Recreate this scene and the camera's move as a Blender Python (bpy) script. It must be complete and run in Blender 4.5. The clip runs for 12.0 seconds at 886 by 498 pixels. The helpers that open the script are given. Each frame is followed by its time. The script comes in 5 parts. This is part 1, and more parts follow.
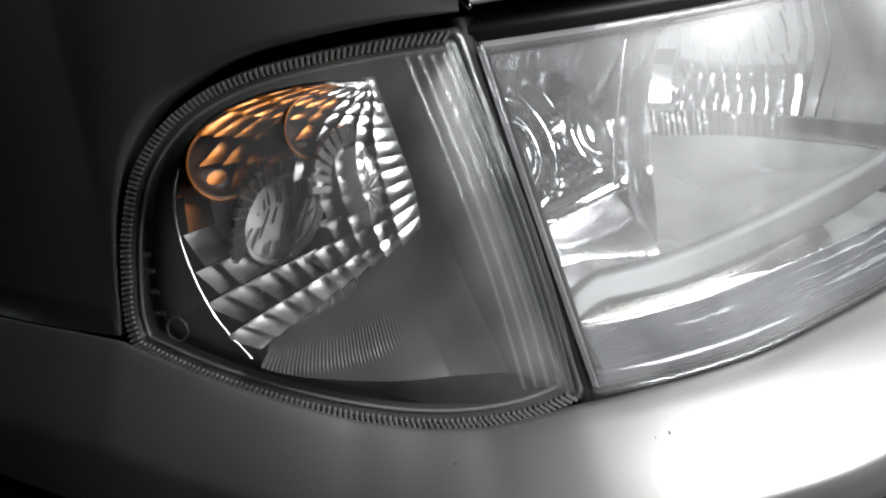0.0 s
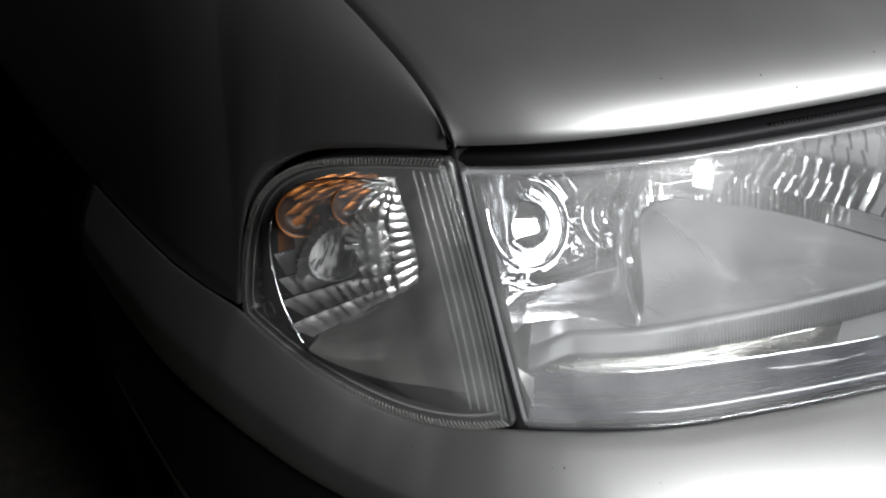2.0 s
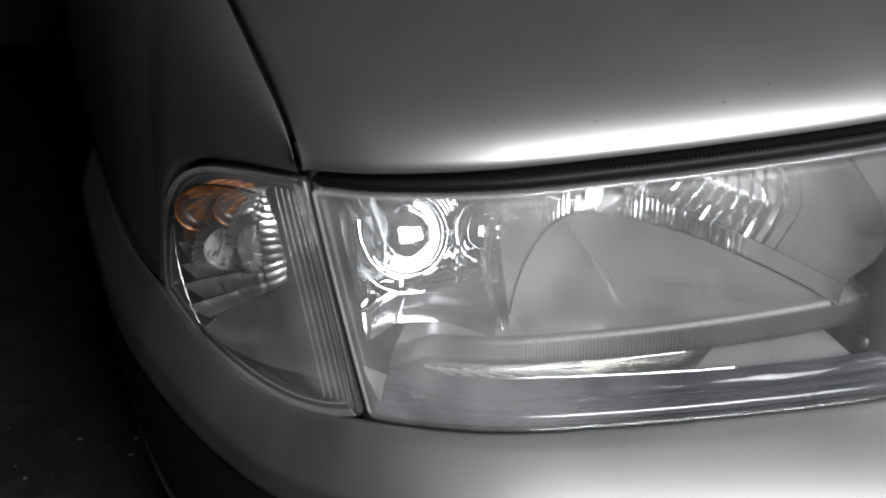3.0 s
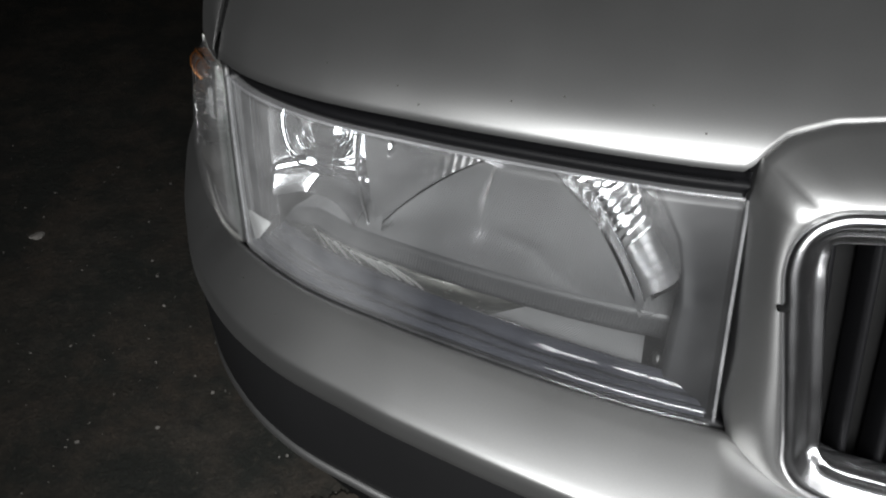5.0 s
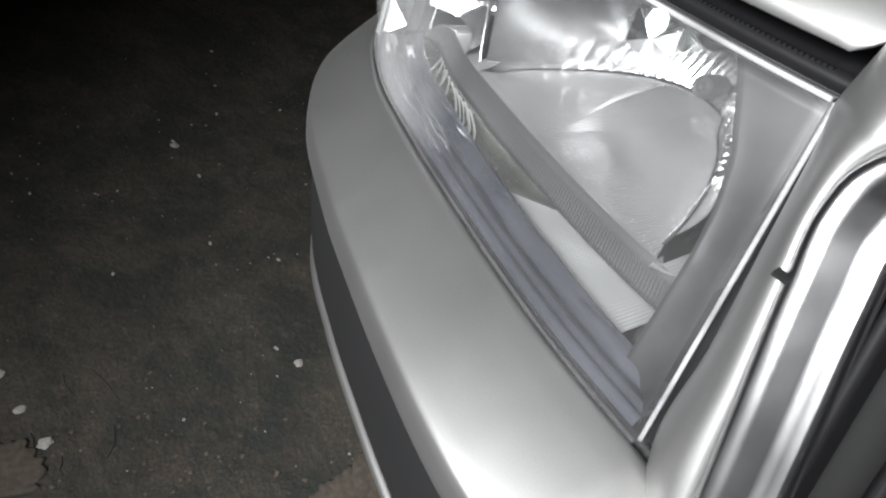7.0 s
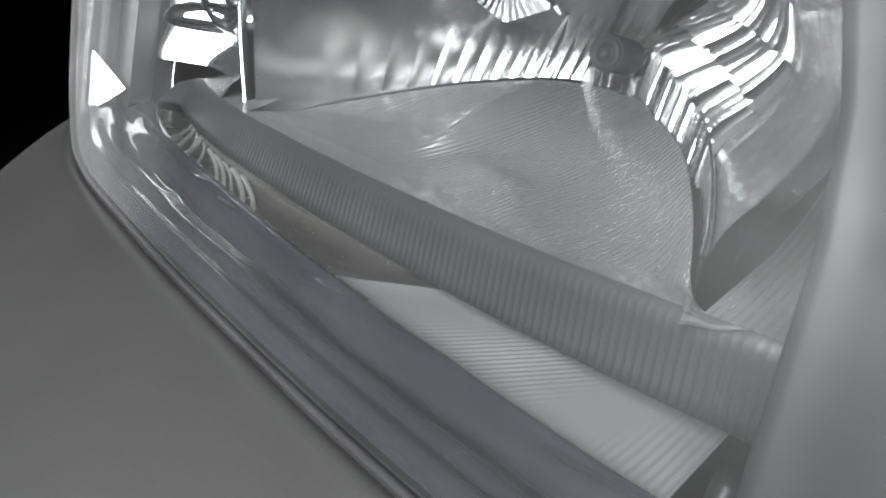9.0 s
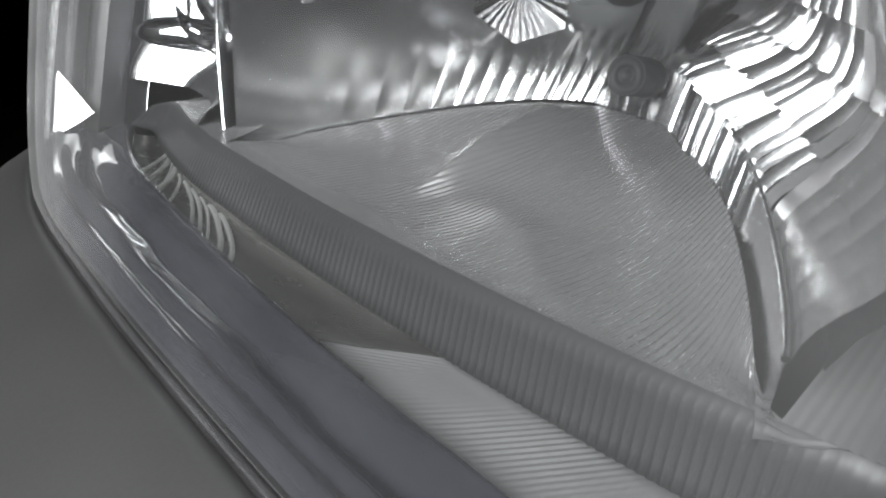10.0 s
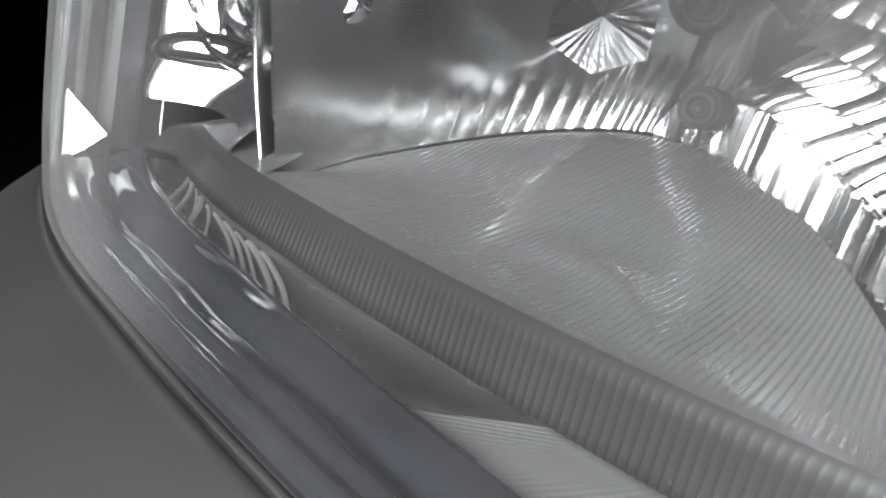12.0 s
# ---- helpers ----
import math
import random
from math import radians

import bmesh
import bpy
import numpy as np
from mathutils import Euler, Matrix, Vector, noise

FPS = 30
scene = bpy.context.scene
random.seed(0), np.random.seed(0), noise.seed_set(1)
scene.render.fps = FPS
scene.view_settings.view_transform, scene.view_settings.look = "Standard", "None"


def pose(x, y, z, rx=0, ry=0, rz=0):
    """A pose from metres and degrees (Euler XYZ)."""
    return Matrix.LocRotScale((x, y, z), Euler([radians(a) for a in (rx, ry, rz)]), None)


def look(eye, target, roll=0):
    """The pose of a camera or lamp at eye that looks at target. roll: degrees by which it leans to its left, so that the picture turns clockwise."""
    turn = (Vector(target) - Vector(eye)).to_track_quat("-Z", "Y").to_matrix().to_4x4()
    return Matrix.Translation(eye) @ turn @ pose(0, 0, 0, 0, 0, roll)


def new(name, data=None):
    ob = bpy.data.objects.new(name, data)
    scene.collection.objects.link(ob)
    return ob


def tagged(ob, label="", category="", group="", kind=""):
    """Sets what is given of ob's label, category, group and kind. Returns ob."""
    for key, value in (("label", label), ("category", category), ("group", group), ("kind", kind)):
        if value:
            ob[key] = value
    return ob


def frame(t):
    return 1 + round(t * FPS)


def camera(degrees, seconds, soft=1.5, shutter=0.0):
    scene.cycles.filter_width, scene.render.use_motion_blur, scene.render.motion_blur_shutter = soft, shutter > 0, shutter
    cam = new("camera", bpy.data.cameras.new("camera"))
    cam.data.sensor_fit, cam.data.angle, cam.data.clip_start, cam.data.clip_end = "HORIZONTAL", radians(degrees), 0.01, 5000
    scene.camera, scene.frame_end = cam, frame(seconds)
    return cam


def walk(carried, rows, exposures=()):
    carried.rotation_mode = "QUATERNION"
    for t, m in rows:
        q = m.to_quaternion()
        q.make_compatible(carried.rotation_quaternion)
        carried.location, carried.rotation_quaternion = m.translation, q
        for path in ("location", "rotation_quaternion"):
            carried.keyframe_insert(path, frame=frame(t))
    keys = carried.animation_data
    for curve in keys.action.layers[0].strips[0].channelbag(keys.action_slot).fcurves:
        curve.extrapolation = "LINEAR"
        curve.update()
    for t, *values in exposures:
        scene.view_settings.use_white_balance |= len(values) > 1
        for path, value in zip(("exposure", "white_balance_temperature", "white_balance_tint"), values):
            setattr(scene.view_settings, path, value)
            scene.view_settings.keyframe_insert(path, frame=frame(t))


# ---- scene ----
cam = camera(62.1, 12.0, soft=2.2)
PATH = [
    (0, (-0.809, 0.007, 0.771), (0.689, 1.178, 0.151), -4.4),
    (0.5, (-0.79, -0.022, 0.771), (0.624, 1.256, 0.164), -3.9),
    (1, (-0.787, -0.061, 0.793), (0.473, 1.359, 0.165), -4.4),
    (1.5, (-0.787, -0.107, 0.83), (0.336, 1.385, 0.113), -1.6),
    (2, (-0.788, -0.118, 0.852), (0.21, 1.438, 0.087), -0.5),
    (2.5, (-0.764, -0.127, 0.878), (0.181, 1.431, 0.054), 0.3),
    (3, (-0.7, -0.192, 0.897), (0.079, 1.421, 0.009), 1.4),
    (3.5, (-0.653, -0.27, 0.946), (-0.02, 1.373, -0.002), 1.8),
    (3.7, (-0.631, -0.288, 0.971), (-0.062, 1.348, -0.028), 1.8),
    (5.3, (-0.403, -0.308, 1.004), (-0.658, 1.2, -0.284), 9.5),
    (5.5, (-0.391, -0.307, 1.009), (-0.785, 1.166, -0.286), 12.4),
    (6, (-0.311, -0.324, 1.005), (-1.116, 0.958, -0.302), 19.1),
    (6.5, (-0.218, -0.287, 0.958), (-1.139, 0.922, -0.342), 19.8),
    (6.7, (-0.211, -0.257, 0.918), (-1.172, 0.937, -0.366), 18.7),
    (8.3, (-0.282, -0.100, 0.751), (-1.159, 1.432, -0.189), 10.4),
    (8.5, (-0.281, -0.084, 0.740), (-1.220, 1.469, -0.099), 8.8),
    (9, (-0.294, -0.079, 0.735), (-1.211, 1.513, -0.055), 8.4),
    (9.5, (-0.308, -0.070, 0.737), (-1.221, 1.528, -0.046), 8.2),
    (10, (-0.314, -0.055, 0.737), (-1.215, 1.549, -0.049), 8.2),
    (10.5, (-0.324, -0.057, 0.737), (-1.175, 1.568, -0.062), 8.5),
    (11, (-0.329, -0.052, 0.738), (-1.164, 1.584, -0.053), 8.4),
    (11.5, (-0.342, -0.050, 0.739), (-1.181, 1.578, -0.066), 8.7),
    (12, (-0.351, -0.054, 0.736), (-1.166, 1.608, -0.021), 9.7),
]
EXPOSURES = [(0.0, 0.05), (0.5, -0.1), (1.0, -0.2), (1.5, -0.2), (2.5, -0.3), (3.7, -0.85), (5.5, -0.65), (6.0, 0.42), (6.7, 0.55), (8.3, -0.25), (9.5, -0.3), (10.0, -0.52), (11.0, -0.33), (12.0, -0.4)]
walk(cam, [(t, look(e, g, r)) for t, e, g, r in PATH], EXPOSURES)
LAMP_AT, LAMP_TO, LAMP_SIZE, LAMP_WATTS = (-0.14, -0.94, 1.27), (-0.18, 0.08, 0.66), (1.0, 0.8), 20.5


# ---- world and light ----
world = bpy.data.worlds.new("world")
scene.world = world
world.use_nodes = True
world.node_tree.nodes["Background"].inputs[0].default_value = (0.9, 0.95, 1.0, 1)
world.node_tree.nodes["Background"].inputs[1].default_value = 0.007


def area_lamp(name, eye, target, w, h, watts, colour=(0.99, 1.0, 1.01)):
    la = bpy.data.lights.new(name, "AREA")
    la.shape, la.size, la.size_y, la.energy, la.color = "RECTANGLE", w, h, watts, colour
    la.spread = math.radians(84)
    ob = new(name, la)
    ob.matrix_world = look(eye, target)
    return ob


# unseen lamp ahead of the car, well below the ceiling, placed from the highlights
area_lamp("unseen_front_lamp", LAMP_AT, LAMP_TO, LAMP_SIZE[0], LAMP_SIZE[1], LAMP_WATTS)


# ---- materials ----
def material(name, colour, rough=0.5, metal=0.0, grain=0.0, grain_scale=300.0, bump=0.0, bump_scale=400.0,
             patch=0.0, patch_scale=12.0, patch_colour=None, coat=0.0, rough_var=0.0, spec=0.5):
    """Principled surface with variation at two scales and a fine relief."""
    m = bpy.data.materials.new(name)
    m.use_nodes = True
    nt = m.node_tree
    b = nt.nodes["Principled BSDF"]
    b.inputs["Roughness"].default_value, b.inputs["Metallic"].default_value = rough, metal
    b.inputs["Coat Weight"].default_value, b.inputs["Coat Roughness"].default_value = coat, 0.08
    b.inputs["Base Color"].default_value = (*colour, 1)
    b.inputs["Specular IOR Level"].default_value = spec
    tc = nt.nodes.new("ShaderNodeTexCoord")

    def noise_tex(scale, detail=5.0):
        n = nt.nodes.new("ShaderNodeTexNoise")
        n.inputs["Scale"].default_value, n.inputs["Detail"].default_value = scale, detail
        nt.links.new(tc.outputs["Object"], n.inputs["Vector"])
        return n

    last = None
    if grain or patch:
        base = nt.nodes.new("ShaderNodeRGB")
        base.outputs[0].default_value = (*colour, 1)
        last = base.outputs[0]
        for amount, scale, other in ((patch, patch_scale, patch_colour or tuple(c * 0.6 for c in colour)),
                                     (grain, grain_scale, tuple(c * 0.55 for c in colour))):
            if not amount:
                continue
            n = noise_tex(scale)
            ramp = nt.nodes.new("ShaderNodeMapRange")
            ramp.inputs["From Min"].default_value, ramp.inputs["From Max"].default_value = 0.35, 0.68
            ramp.inputs["To Max"].default_value = amount
            nt.links.new(n.outputs["Fac"], ramp.inputs["Value"])
            mix = nt.nodes.new("ShaderNodeMix")
            mix.data_type = "RGBA"
            mix.inputs["B"].default_value = (*other, 1)
            for s in mix.inputs:
                if s.name == "B" and s.type == "RGBA":
                    s.default_value = (*other, 1)
            nt.links.new(ramp.outputs["Result"], mix.inputs[0])
            nt.links.new(last, [s for s in mix.inputs if s.name == "A" and s.type == "RGBA"][0])
            last = [s for s in mix.outputs if s.type == "RGBA"][0]
        nt.links.new(last, b.inputs["Base Color"])
    if rough_var:
        n = noise_tex(patch_scale * 2)
        ramp = nt.nodes.new("ShaderNodeMapRange")
        ramp.inputs["To Min"].default_value, ramp.inputs["To Max"].default_value = rough - rough_var, rough + rough_var
        nt.links.new(n.outputs["Fac"], ramp.inputs["Value"])
        nt.links.new(ramp.outputs["Result"], b.inputs["Roughness"])
    if bump:
        n = noise_tex(bump_scale, 3.0)
        bp = nt.nodes.new("ShaderNodeBump")
        bp.inputs["Strength"].default_value, bp.inputs["Distance"].default_value = bump, 0.001
        nt.links.new(n.outputs["Fac"], bp.inputs["Height"])
        nt.links.new(bp.outputs["Normal"], b.inputs["Normal"])
    return m


def clear_glass(name, tint=(0.97, 0.98, 0.98), rough=0.02, ior=1.5, haze=0.0, graze=0.9, cloud=0.0, veiled=0.0):
    """Clear pane: transparent, with Fresnel gloss, a trace of dust and a painted veil."""
    m = bpy.data.materials.new(name)
    m.use_nodes = True
    nt = m.node_tree
    nt.nodes.remove(nt.nodes["Principled BSDF"])
    out = nt.nodes["Material Output"]
    tr, gl, df = (nt.nodes.new("ShaderNodeBsdf" + k) for k in ("Transparent", "Glossy", "Diffuse"))
    tr.inputs[0].default_value = (*tint, 1)
    gl.inputs[0].default_value, gl.inputs["Roughness"].default_value = (1, 1, 1, 1), rough
    df.inputs[0].default_value = (0.6, 0.6, 0.6, 1)
    # Schlick's gloss: f0 head-on, rising to one at grazing angles
    lw = nt.nodes.new("ShaderNodeLayerWeight")
    lw.inputs["Blend"].default_value = 0.5
    pw, fr = nt.nodes.new("ShaderNodeMath"), nt.nodes.new("ShaderNodeMapRange")
    pw.operation = "POWER"
    pw.inputs[1].default_value = 5.0
    fr.inputs["To Min"].default_value, fr.inputs["To Max"].default_value = ((ior - 1) / (ior + 1)) ** 2, graze
    nt.links.new(lw.outputs["Facing"], pw.inputs[0])
    nt.links.new(pw.outputs[0], fr.inputs["Value"])
    a, b = nt.nodes.new("ShaderNodeMixShader"), nt.nodes.new("ShaderNodeMixShader")
    n = nt.nodes.new("ShaderNodeTexNoise")
    tc = nt.nodes.new("ShaderNodeTexCoord")
    nt.links.new(tc.outputs["Object"], n.inputs["Vector"])
    n.inputs["Scale"].default_value, n.inputs["Detail"].default_value = 30.0, 6.0
    mr = nt.nodes.new("ShaderNodeMapRange")
    mr.inputs["From Min"].default_value, mr.inputs["From Max"].default_value = 0.3, 0.8
    mr.inputs["To Min"].default_value, mr.inputs["To Max"].default_value = haze * 0.5, haze * 1.5
    nt.links.new(n.outputs["Fac"], mr.inputs["Value"])
    # milky veil of glare put into the haze, stronger towards the car's flank
    xs, dm, dp = nt.nodes.new("ShaderNodeSeparateXYZ"), nt.nodes.new("ShaderNodeMapRange"), nt.nodes.new("ShaderNodeMath")
    nt.links.new(tc.outputs["Object"], xs.inputs[0])
    nt.links.new(xs.outputs["X"], dm.inputs["Value"])
    dm.inputs["From Min"].default_value, dm.inputs["From Max"].default_value = -0.45, -0.57
    dm.inputs["To Min"].default_value, dm.inputs["To Max"].default_value = 1.0, 1.0 + veiled
    dp.operation = "MULTIPLY"
    nt.links.new(mr.outputs["Result"], dp.inputs[0])
    nt.links.new(dm.outputs["Result"], dp.inputs[1])
    nt.links.new(dp.outputs[0], a.inputs[0])
    nt.links.new(tr.outputs[0], a.inputs[1])
    nt.links.new(df.outputs[0], a.inputs[2])
    # uneven polishing residue varies the gloss
    cl, cm, pr = nt.nodes.new("ShaderNodeTexNoise"), nt.nodes.new("ShaderNodeMapRange"), nt.nodes.new("ShaderNodeMath")
    cl.inputs["Scale"].default_value, cl.inputs["Detail"].default_value, cl.inputs["Distortion"].default_value = 9.0, 4.0, 0.8
    nt.links.new(tc.outputs["Object"], cl.inputs["Vector"])
    cm.inputs["From Min"].default_value, cm.inputs["From Max"].default_value = 0.36, 0.62
    cm.inputs["To Min"].default_value, cm.inputs["To Max"].default_value = 1 - cloud, 1 + cloud
    nt.links.new(cl.outputs["Fac"], cm.inputs["Value"])
    pr.operation = "MULTIPLY"
    nt.links.new(fr.outputs[0], pr.inputs[0])
    nt.links.new(cm.outputs["Result"], pr.inputs[1])
    nt.links.new(pr.outputs[0], b.inputs[0])
    nt.links.new(a.outputs[0], b.inputs[1])
    nt.links.new(gl.outputs[0], b.inputs[2])
    nt.links.new(b.outputs[0], out.inputs["Surface"])
    return m


PAINT = material("silver_paint", (0.30, 0.30, 0.296), 0.42, 0.93, grain=0.10, grain_scale=900, patch=0.16, patch_scale=9, bump=0.012, bump_scale=1500, coat=0.04, rough_var=0.05)
BLACK = material("black_rubber", (0.005, 0.005, 0.0055), 0.5, 0, spec=0.10, grain=0.3, grain_scale=250, bump=0.06, bump_scale=700)
GAPMAT = material("gap_shade_black", (0.006, 0.006, 0.006), 0.7, 0, spec=0.1, grain=0.3, grain_scale=300)
TRIM = material("dark_bumper_plastic", (0.0095, 0.0095, 0.010), 0.6, 0, spec=0.2, grain=0.3, grain_scale=500, bump=0.3, bump_scale=1800, patch=0.3, patch_scale=14)
CHROME = material("chrome", (0.80, 0.80, 0.81), 0.20, 1.0, rough_var=0.03, patch=0.1, patch_scale=30)
SATIN = material("satin_chrome", (0.60, 0.60, 0.61), 0.24, 1.0, rough_var=0.04, patch=0.1, patch_scale=30)
RINGMAT = material("satin_aluminised_ring", (0.80, 0.80, 0.81), 0.17, 1.0, rough_var=0.04, patch=0.15, patch_scale=25)
SIDEMAT = material("satin_side_mirror", (0.13, 0.13, 0.14), 0.34, 0.85, rough_var=0.06, patch=0.3, patch_scale=30)
BLOCKMAT = material("satin_block_reflector", (0.78, 0.78, 0.775), 0.30, 1.0, rough_var=0.06, patch=0.1, patch_scale=25)
TROUGHMAT = material("dull_aluminised_trough", (0.36, 0.36, 0.343), 0.26, 0.9, rough_var=0.05, patch=0.3, patch_scale=45)
PANELMAT = material("satin_mirror_panel", (0.62, 0.62, 0.63), 0.21, 1.0, rough_var=0.04, patch=0.15, patch_scale=25)
BOWLMAT = material("satin_reflector_bowl", (0.74, 0.74, 0.74), 0.19, 1.0, rough_var=0.04, patch=0.12, patch_scale=25)
GLINTMAT = material("satin_trough_glint", (0.80, 0.80, 0.79), 0.40, 0.85, rough_var=0.04, patch=0.1, patch_scale=30)
MIRROR = material("aluminised_reflector", (0.88, 0.88, 0.89), 0.07, 1.0, rough_var=0.03, bump=0.015, bump_scale=60, patch=0.1, patch_scale=25)
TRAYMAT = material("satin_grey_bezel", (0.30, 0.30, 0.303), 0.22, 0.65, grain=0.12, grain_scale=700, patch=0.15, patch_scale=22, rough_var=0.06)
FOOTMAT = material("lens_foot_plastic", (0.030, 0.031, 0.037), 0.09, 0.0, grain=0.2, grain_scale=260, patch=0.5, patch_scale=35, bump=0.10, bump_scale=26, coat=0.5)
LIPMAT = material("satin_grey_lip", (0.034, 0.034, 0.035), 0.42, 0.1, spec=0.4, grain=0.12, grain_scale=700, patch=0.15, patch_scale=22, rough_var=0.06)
PALEMAT = material("pale_fluted_plastic", (0.25, 0.25, 0.252), 0.30, 0.5, grain=0.12, grain_scale=700, patch=0.15, patch_scale=30)
PLUGMAT = material("dark_plug_plastic", (0.03, 0.03, 0.032), 0.5, 0, spec=0.25, grain=0.3, grain_scale=400, patch=0.4, patch_scale=120)
BEZEL = material("grey_lamp_plastic", (0.014, 0.014, 0.015), 0.50, 0.0, spec=0.25, grain=0.1, grain_scale=500, patch=0.2, patch_scale=18)
WAVEMAT = material("grey_wave_plastic", (0.058, 0.057, 0.054), 0.32, 0.3, spec=0.5, grain=0.15, grain_scale=400, patch=0.3, patch_scale=40)
DARKBEZ = material("smoked_lamp_plastic", (0.012, 0.012, 0.012), 0.35, 0.1, grain=0.15, grain_scale=400, patch=0.3, patch_scale=20, coat=0.1)
BROWNCUP = material("brown_translucent_cup", (0.030, 0.014, 0.008), 0.35, 0.2, grain=0.2, grain_scale=300, patch=0.3, patch_scale=60, coat=0.2)
AMBER = material("amber_plastic", (0.34, 0.125, 0.03), 0.38, 0.92, grain=0.2, grain_scale=90, patch=0.5, patch_scale=60, patch_colour=(0.25, 0.07, 0.01), coat=0.2)
GLASS = clear_glass("clear_lamp_lens", rough=0.44, ior=1.265, haze=0.007, graze=0.35, cloud=0.6, veiled=16.0)
GLASS2 = clear_glass("clear_corner_lens", tint=(0.98, 0.98, 0.98), rough=0.3, ior=1.22, haze=0.045, graze=0.3)
GLASSRIB = clear_glass("moulded_rib_plastic", tint=(0.85, 0.87, 0.86), rough=0.10, haze=0.06)
FLANGEMAT = material("dark_lens_flange", (0.028, 0.028, 0.028), 0.3, 0, grain=0.2, grain_scale=400, patch=0.3, patch_scale=40)
POLISHED = material("polished_reflector", (0.88, 0.88, 0.89), 0.085, 1.0, rough_var=0.02, patch=0.08, patch_scale=30)
EDGEBEAD = clear_glass("lens_edge_bead", tint=(0.8, 0.8, 0.82), rough=0.10, haze=0.03)
EDGEWHITE = clear_glass("lens_edge_frosted", tint=(0.9, 0.9, 0.92), rough=0.12, haze=0.18)
TOOTHMAT = material("moulded_teeth", (0.22, 0.22, 0.21), 0.2, 0.4, grain=0.3, grain_scale=200, patch=0.3, patch_scale=40, coat=0.5)
DISCGLASS = clear_glass("frosted_bulb_lens", tint=(0.9, 0.92, 0.92), rough=0.12, ior=1.6, haze=0.85)
BULBGLASS = clear_glass("bulb_glass", tint=(0.9, 0.92, 0.92), rough=0.03, ior=1.6, haze=0.12)
SPECK = material("dirt_fleck", (0.05, 0.045, 0.04), 0.8, 0, grain=0.3)


# ---- mesh helpers ----
def finish(name, bm, mat, parent=None, label="", smooth=True, weld=True):
    if weld:
        bmesh.ops.remove_doubles(bm, verts=bm.verts[:], dist=1e-6)
    bmesh.ops.recalc_face_normals(bm, faces=bm.faces[:])
    me = bpy.data.meshes.new(name)
    bm.to_mesh(me)
    bm.free()
    if smooth:
        me.polygons.foreach_set("use_smooth", [True] * len(me.polygons))
    me.materials.append(mat)
    ob = new(name, me)
    if parent is not None:
        ob.parent = parent
    return tagged(ob, label) if label else ob


part = finish


def add_grid(bm, rows, closed=False):
    """Quads over rows of points."""
    vs = [[bm.verts.new(p) for p in row] for row in rows]
    for a, b in zip(vs, vs[1:]):
        n = len(a)
        for i in range(n if closed else n - 1):
            j = (i + 1) % n
            try:
                bm.faces.new((a[i], a[j], b[j], b[i]))
            except ValueError:
                pass
    return vs


def grid(rows, closed=False):
    bm = bmesh.new()
    add_grid(bm, rows, closed)
    return bm


def thick(ob, t, offset=-1.0):
    mod = ob.modifiers.new("thickness", "SOLIDIFY")
    mod.thickness, mod.offset = t, offset
    return ob


def add_box(bm, centre, ax, ay, az):
    """Box with half axes ax, ay, az."""
    c = Vector(centre)
    v = [bm.verts.new(c + sx * ax + sy * ay + sz * az) for sx in (-1, 1) for sy in (-1, 1) for sz in (-1, 1)]
    for f in ((0, 1, 3, 2), (4, 6, 7, 5), (0, 4, 5, 1), (2, 3, 7, 6), (0, 2, 6, 4), (1, 5, 7, 3)):
        bm.faces.new([v[i] for i in f])


def add_lathe(bm, profile, m, n=40):
    """Rings of (radius, height along local z), placed by the matrix m."""
    rows = []
    for r, h in profile:
        rows.append([m @ Vector((r * math.cos(2 * math.pi * i / n), r * math.sin(2 * math.pi * i / n), h)) for i in range(n)])
    add_grid(bm, rows, True)


def add_tube(bm, pts, radius, n=8):
    """Tube along points."""
    rows = []
    up = Vector((0.3, 0.2, 0.93))
    for i, p in enumerate(pts):
        d = (Vector(pts[min(i + 1, len(pts) - 1)]) - Vector(pts[max(i - 1, 0)])).normalized()
        a = d.cross(up).normalized()
        b = d.cross(a)
        rows.append([Vector(p) + radius * (math.cos(2 * math.pi * k / n) * a + math.sin(2 * math.pi * k / n) * b) for k in range(n)])
    add_grid(bm, rows, True)


def mix(a, b, t):
    return a + (b - a) * t


def ramp(x, pairs):
    xs, ys = zip(*pairs)
    return float(np.interp(x, xs, ys))


def smoothstep(a, b, x):
    t = min(1.0, max(0.0, (x - a) / (b - a)))
    return t * t * (3 - 2 * t)


# ---- the car's plan line: u runs outboard along the front and round the corner to the flank ----
def spline(pts, n):
    P = np.array(pts, float)
    d = np.r_[0, np.cumsum(np.linalg.norm(np.diff(P, axis=0), axis=1))]
    m = np.gradient(P, d, axis=0)
    s = np.linspace(0, d[-1], n)
    i = np.clip(np.searchsorted(d, s) - 1, 0, len(d) - 2)
    h = (d[i + 1] - d[i])[:, None]
    t = (s - d[i])[:, None] / h
    out = (2 * t**3 - 3 * t**2 + 1) * P[i] + (t**3 - 2 * t**2 + t) * h * m[i] + (3 * t**2 - 2 * t**3) * P[i + 1] + (t**3 - t**2) * h * m[i + 1]
    return out, s


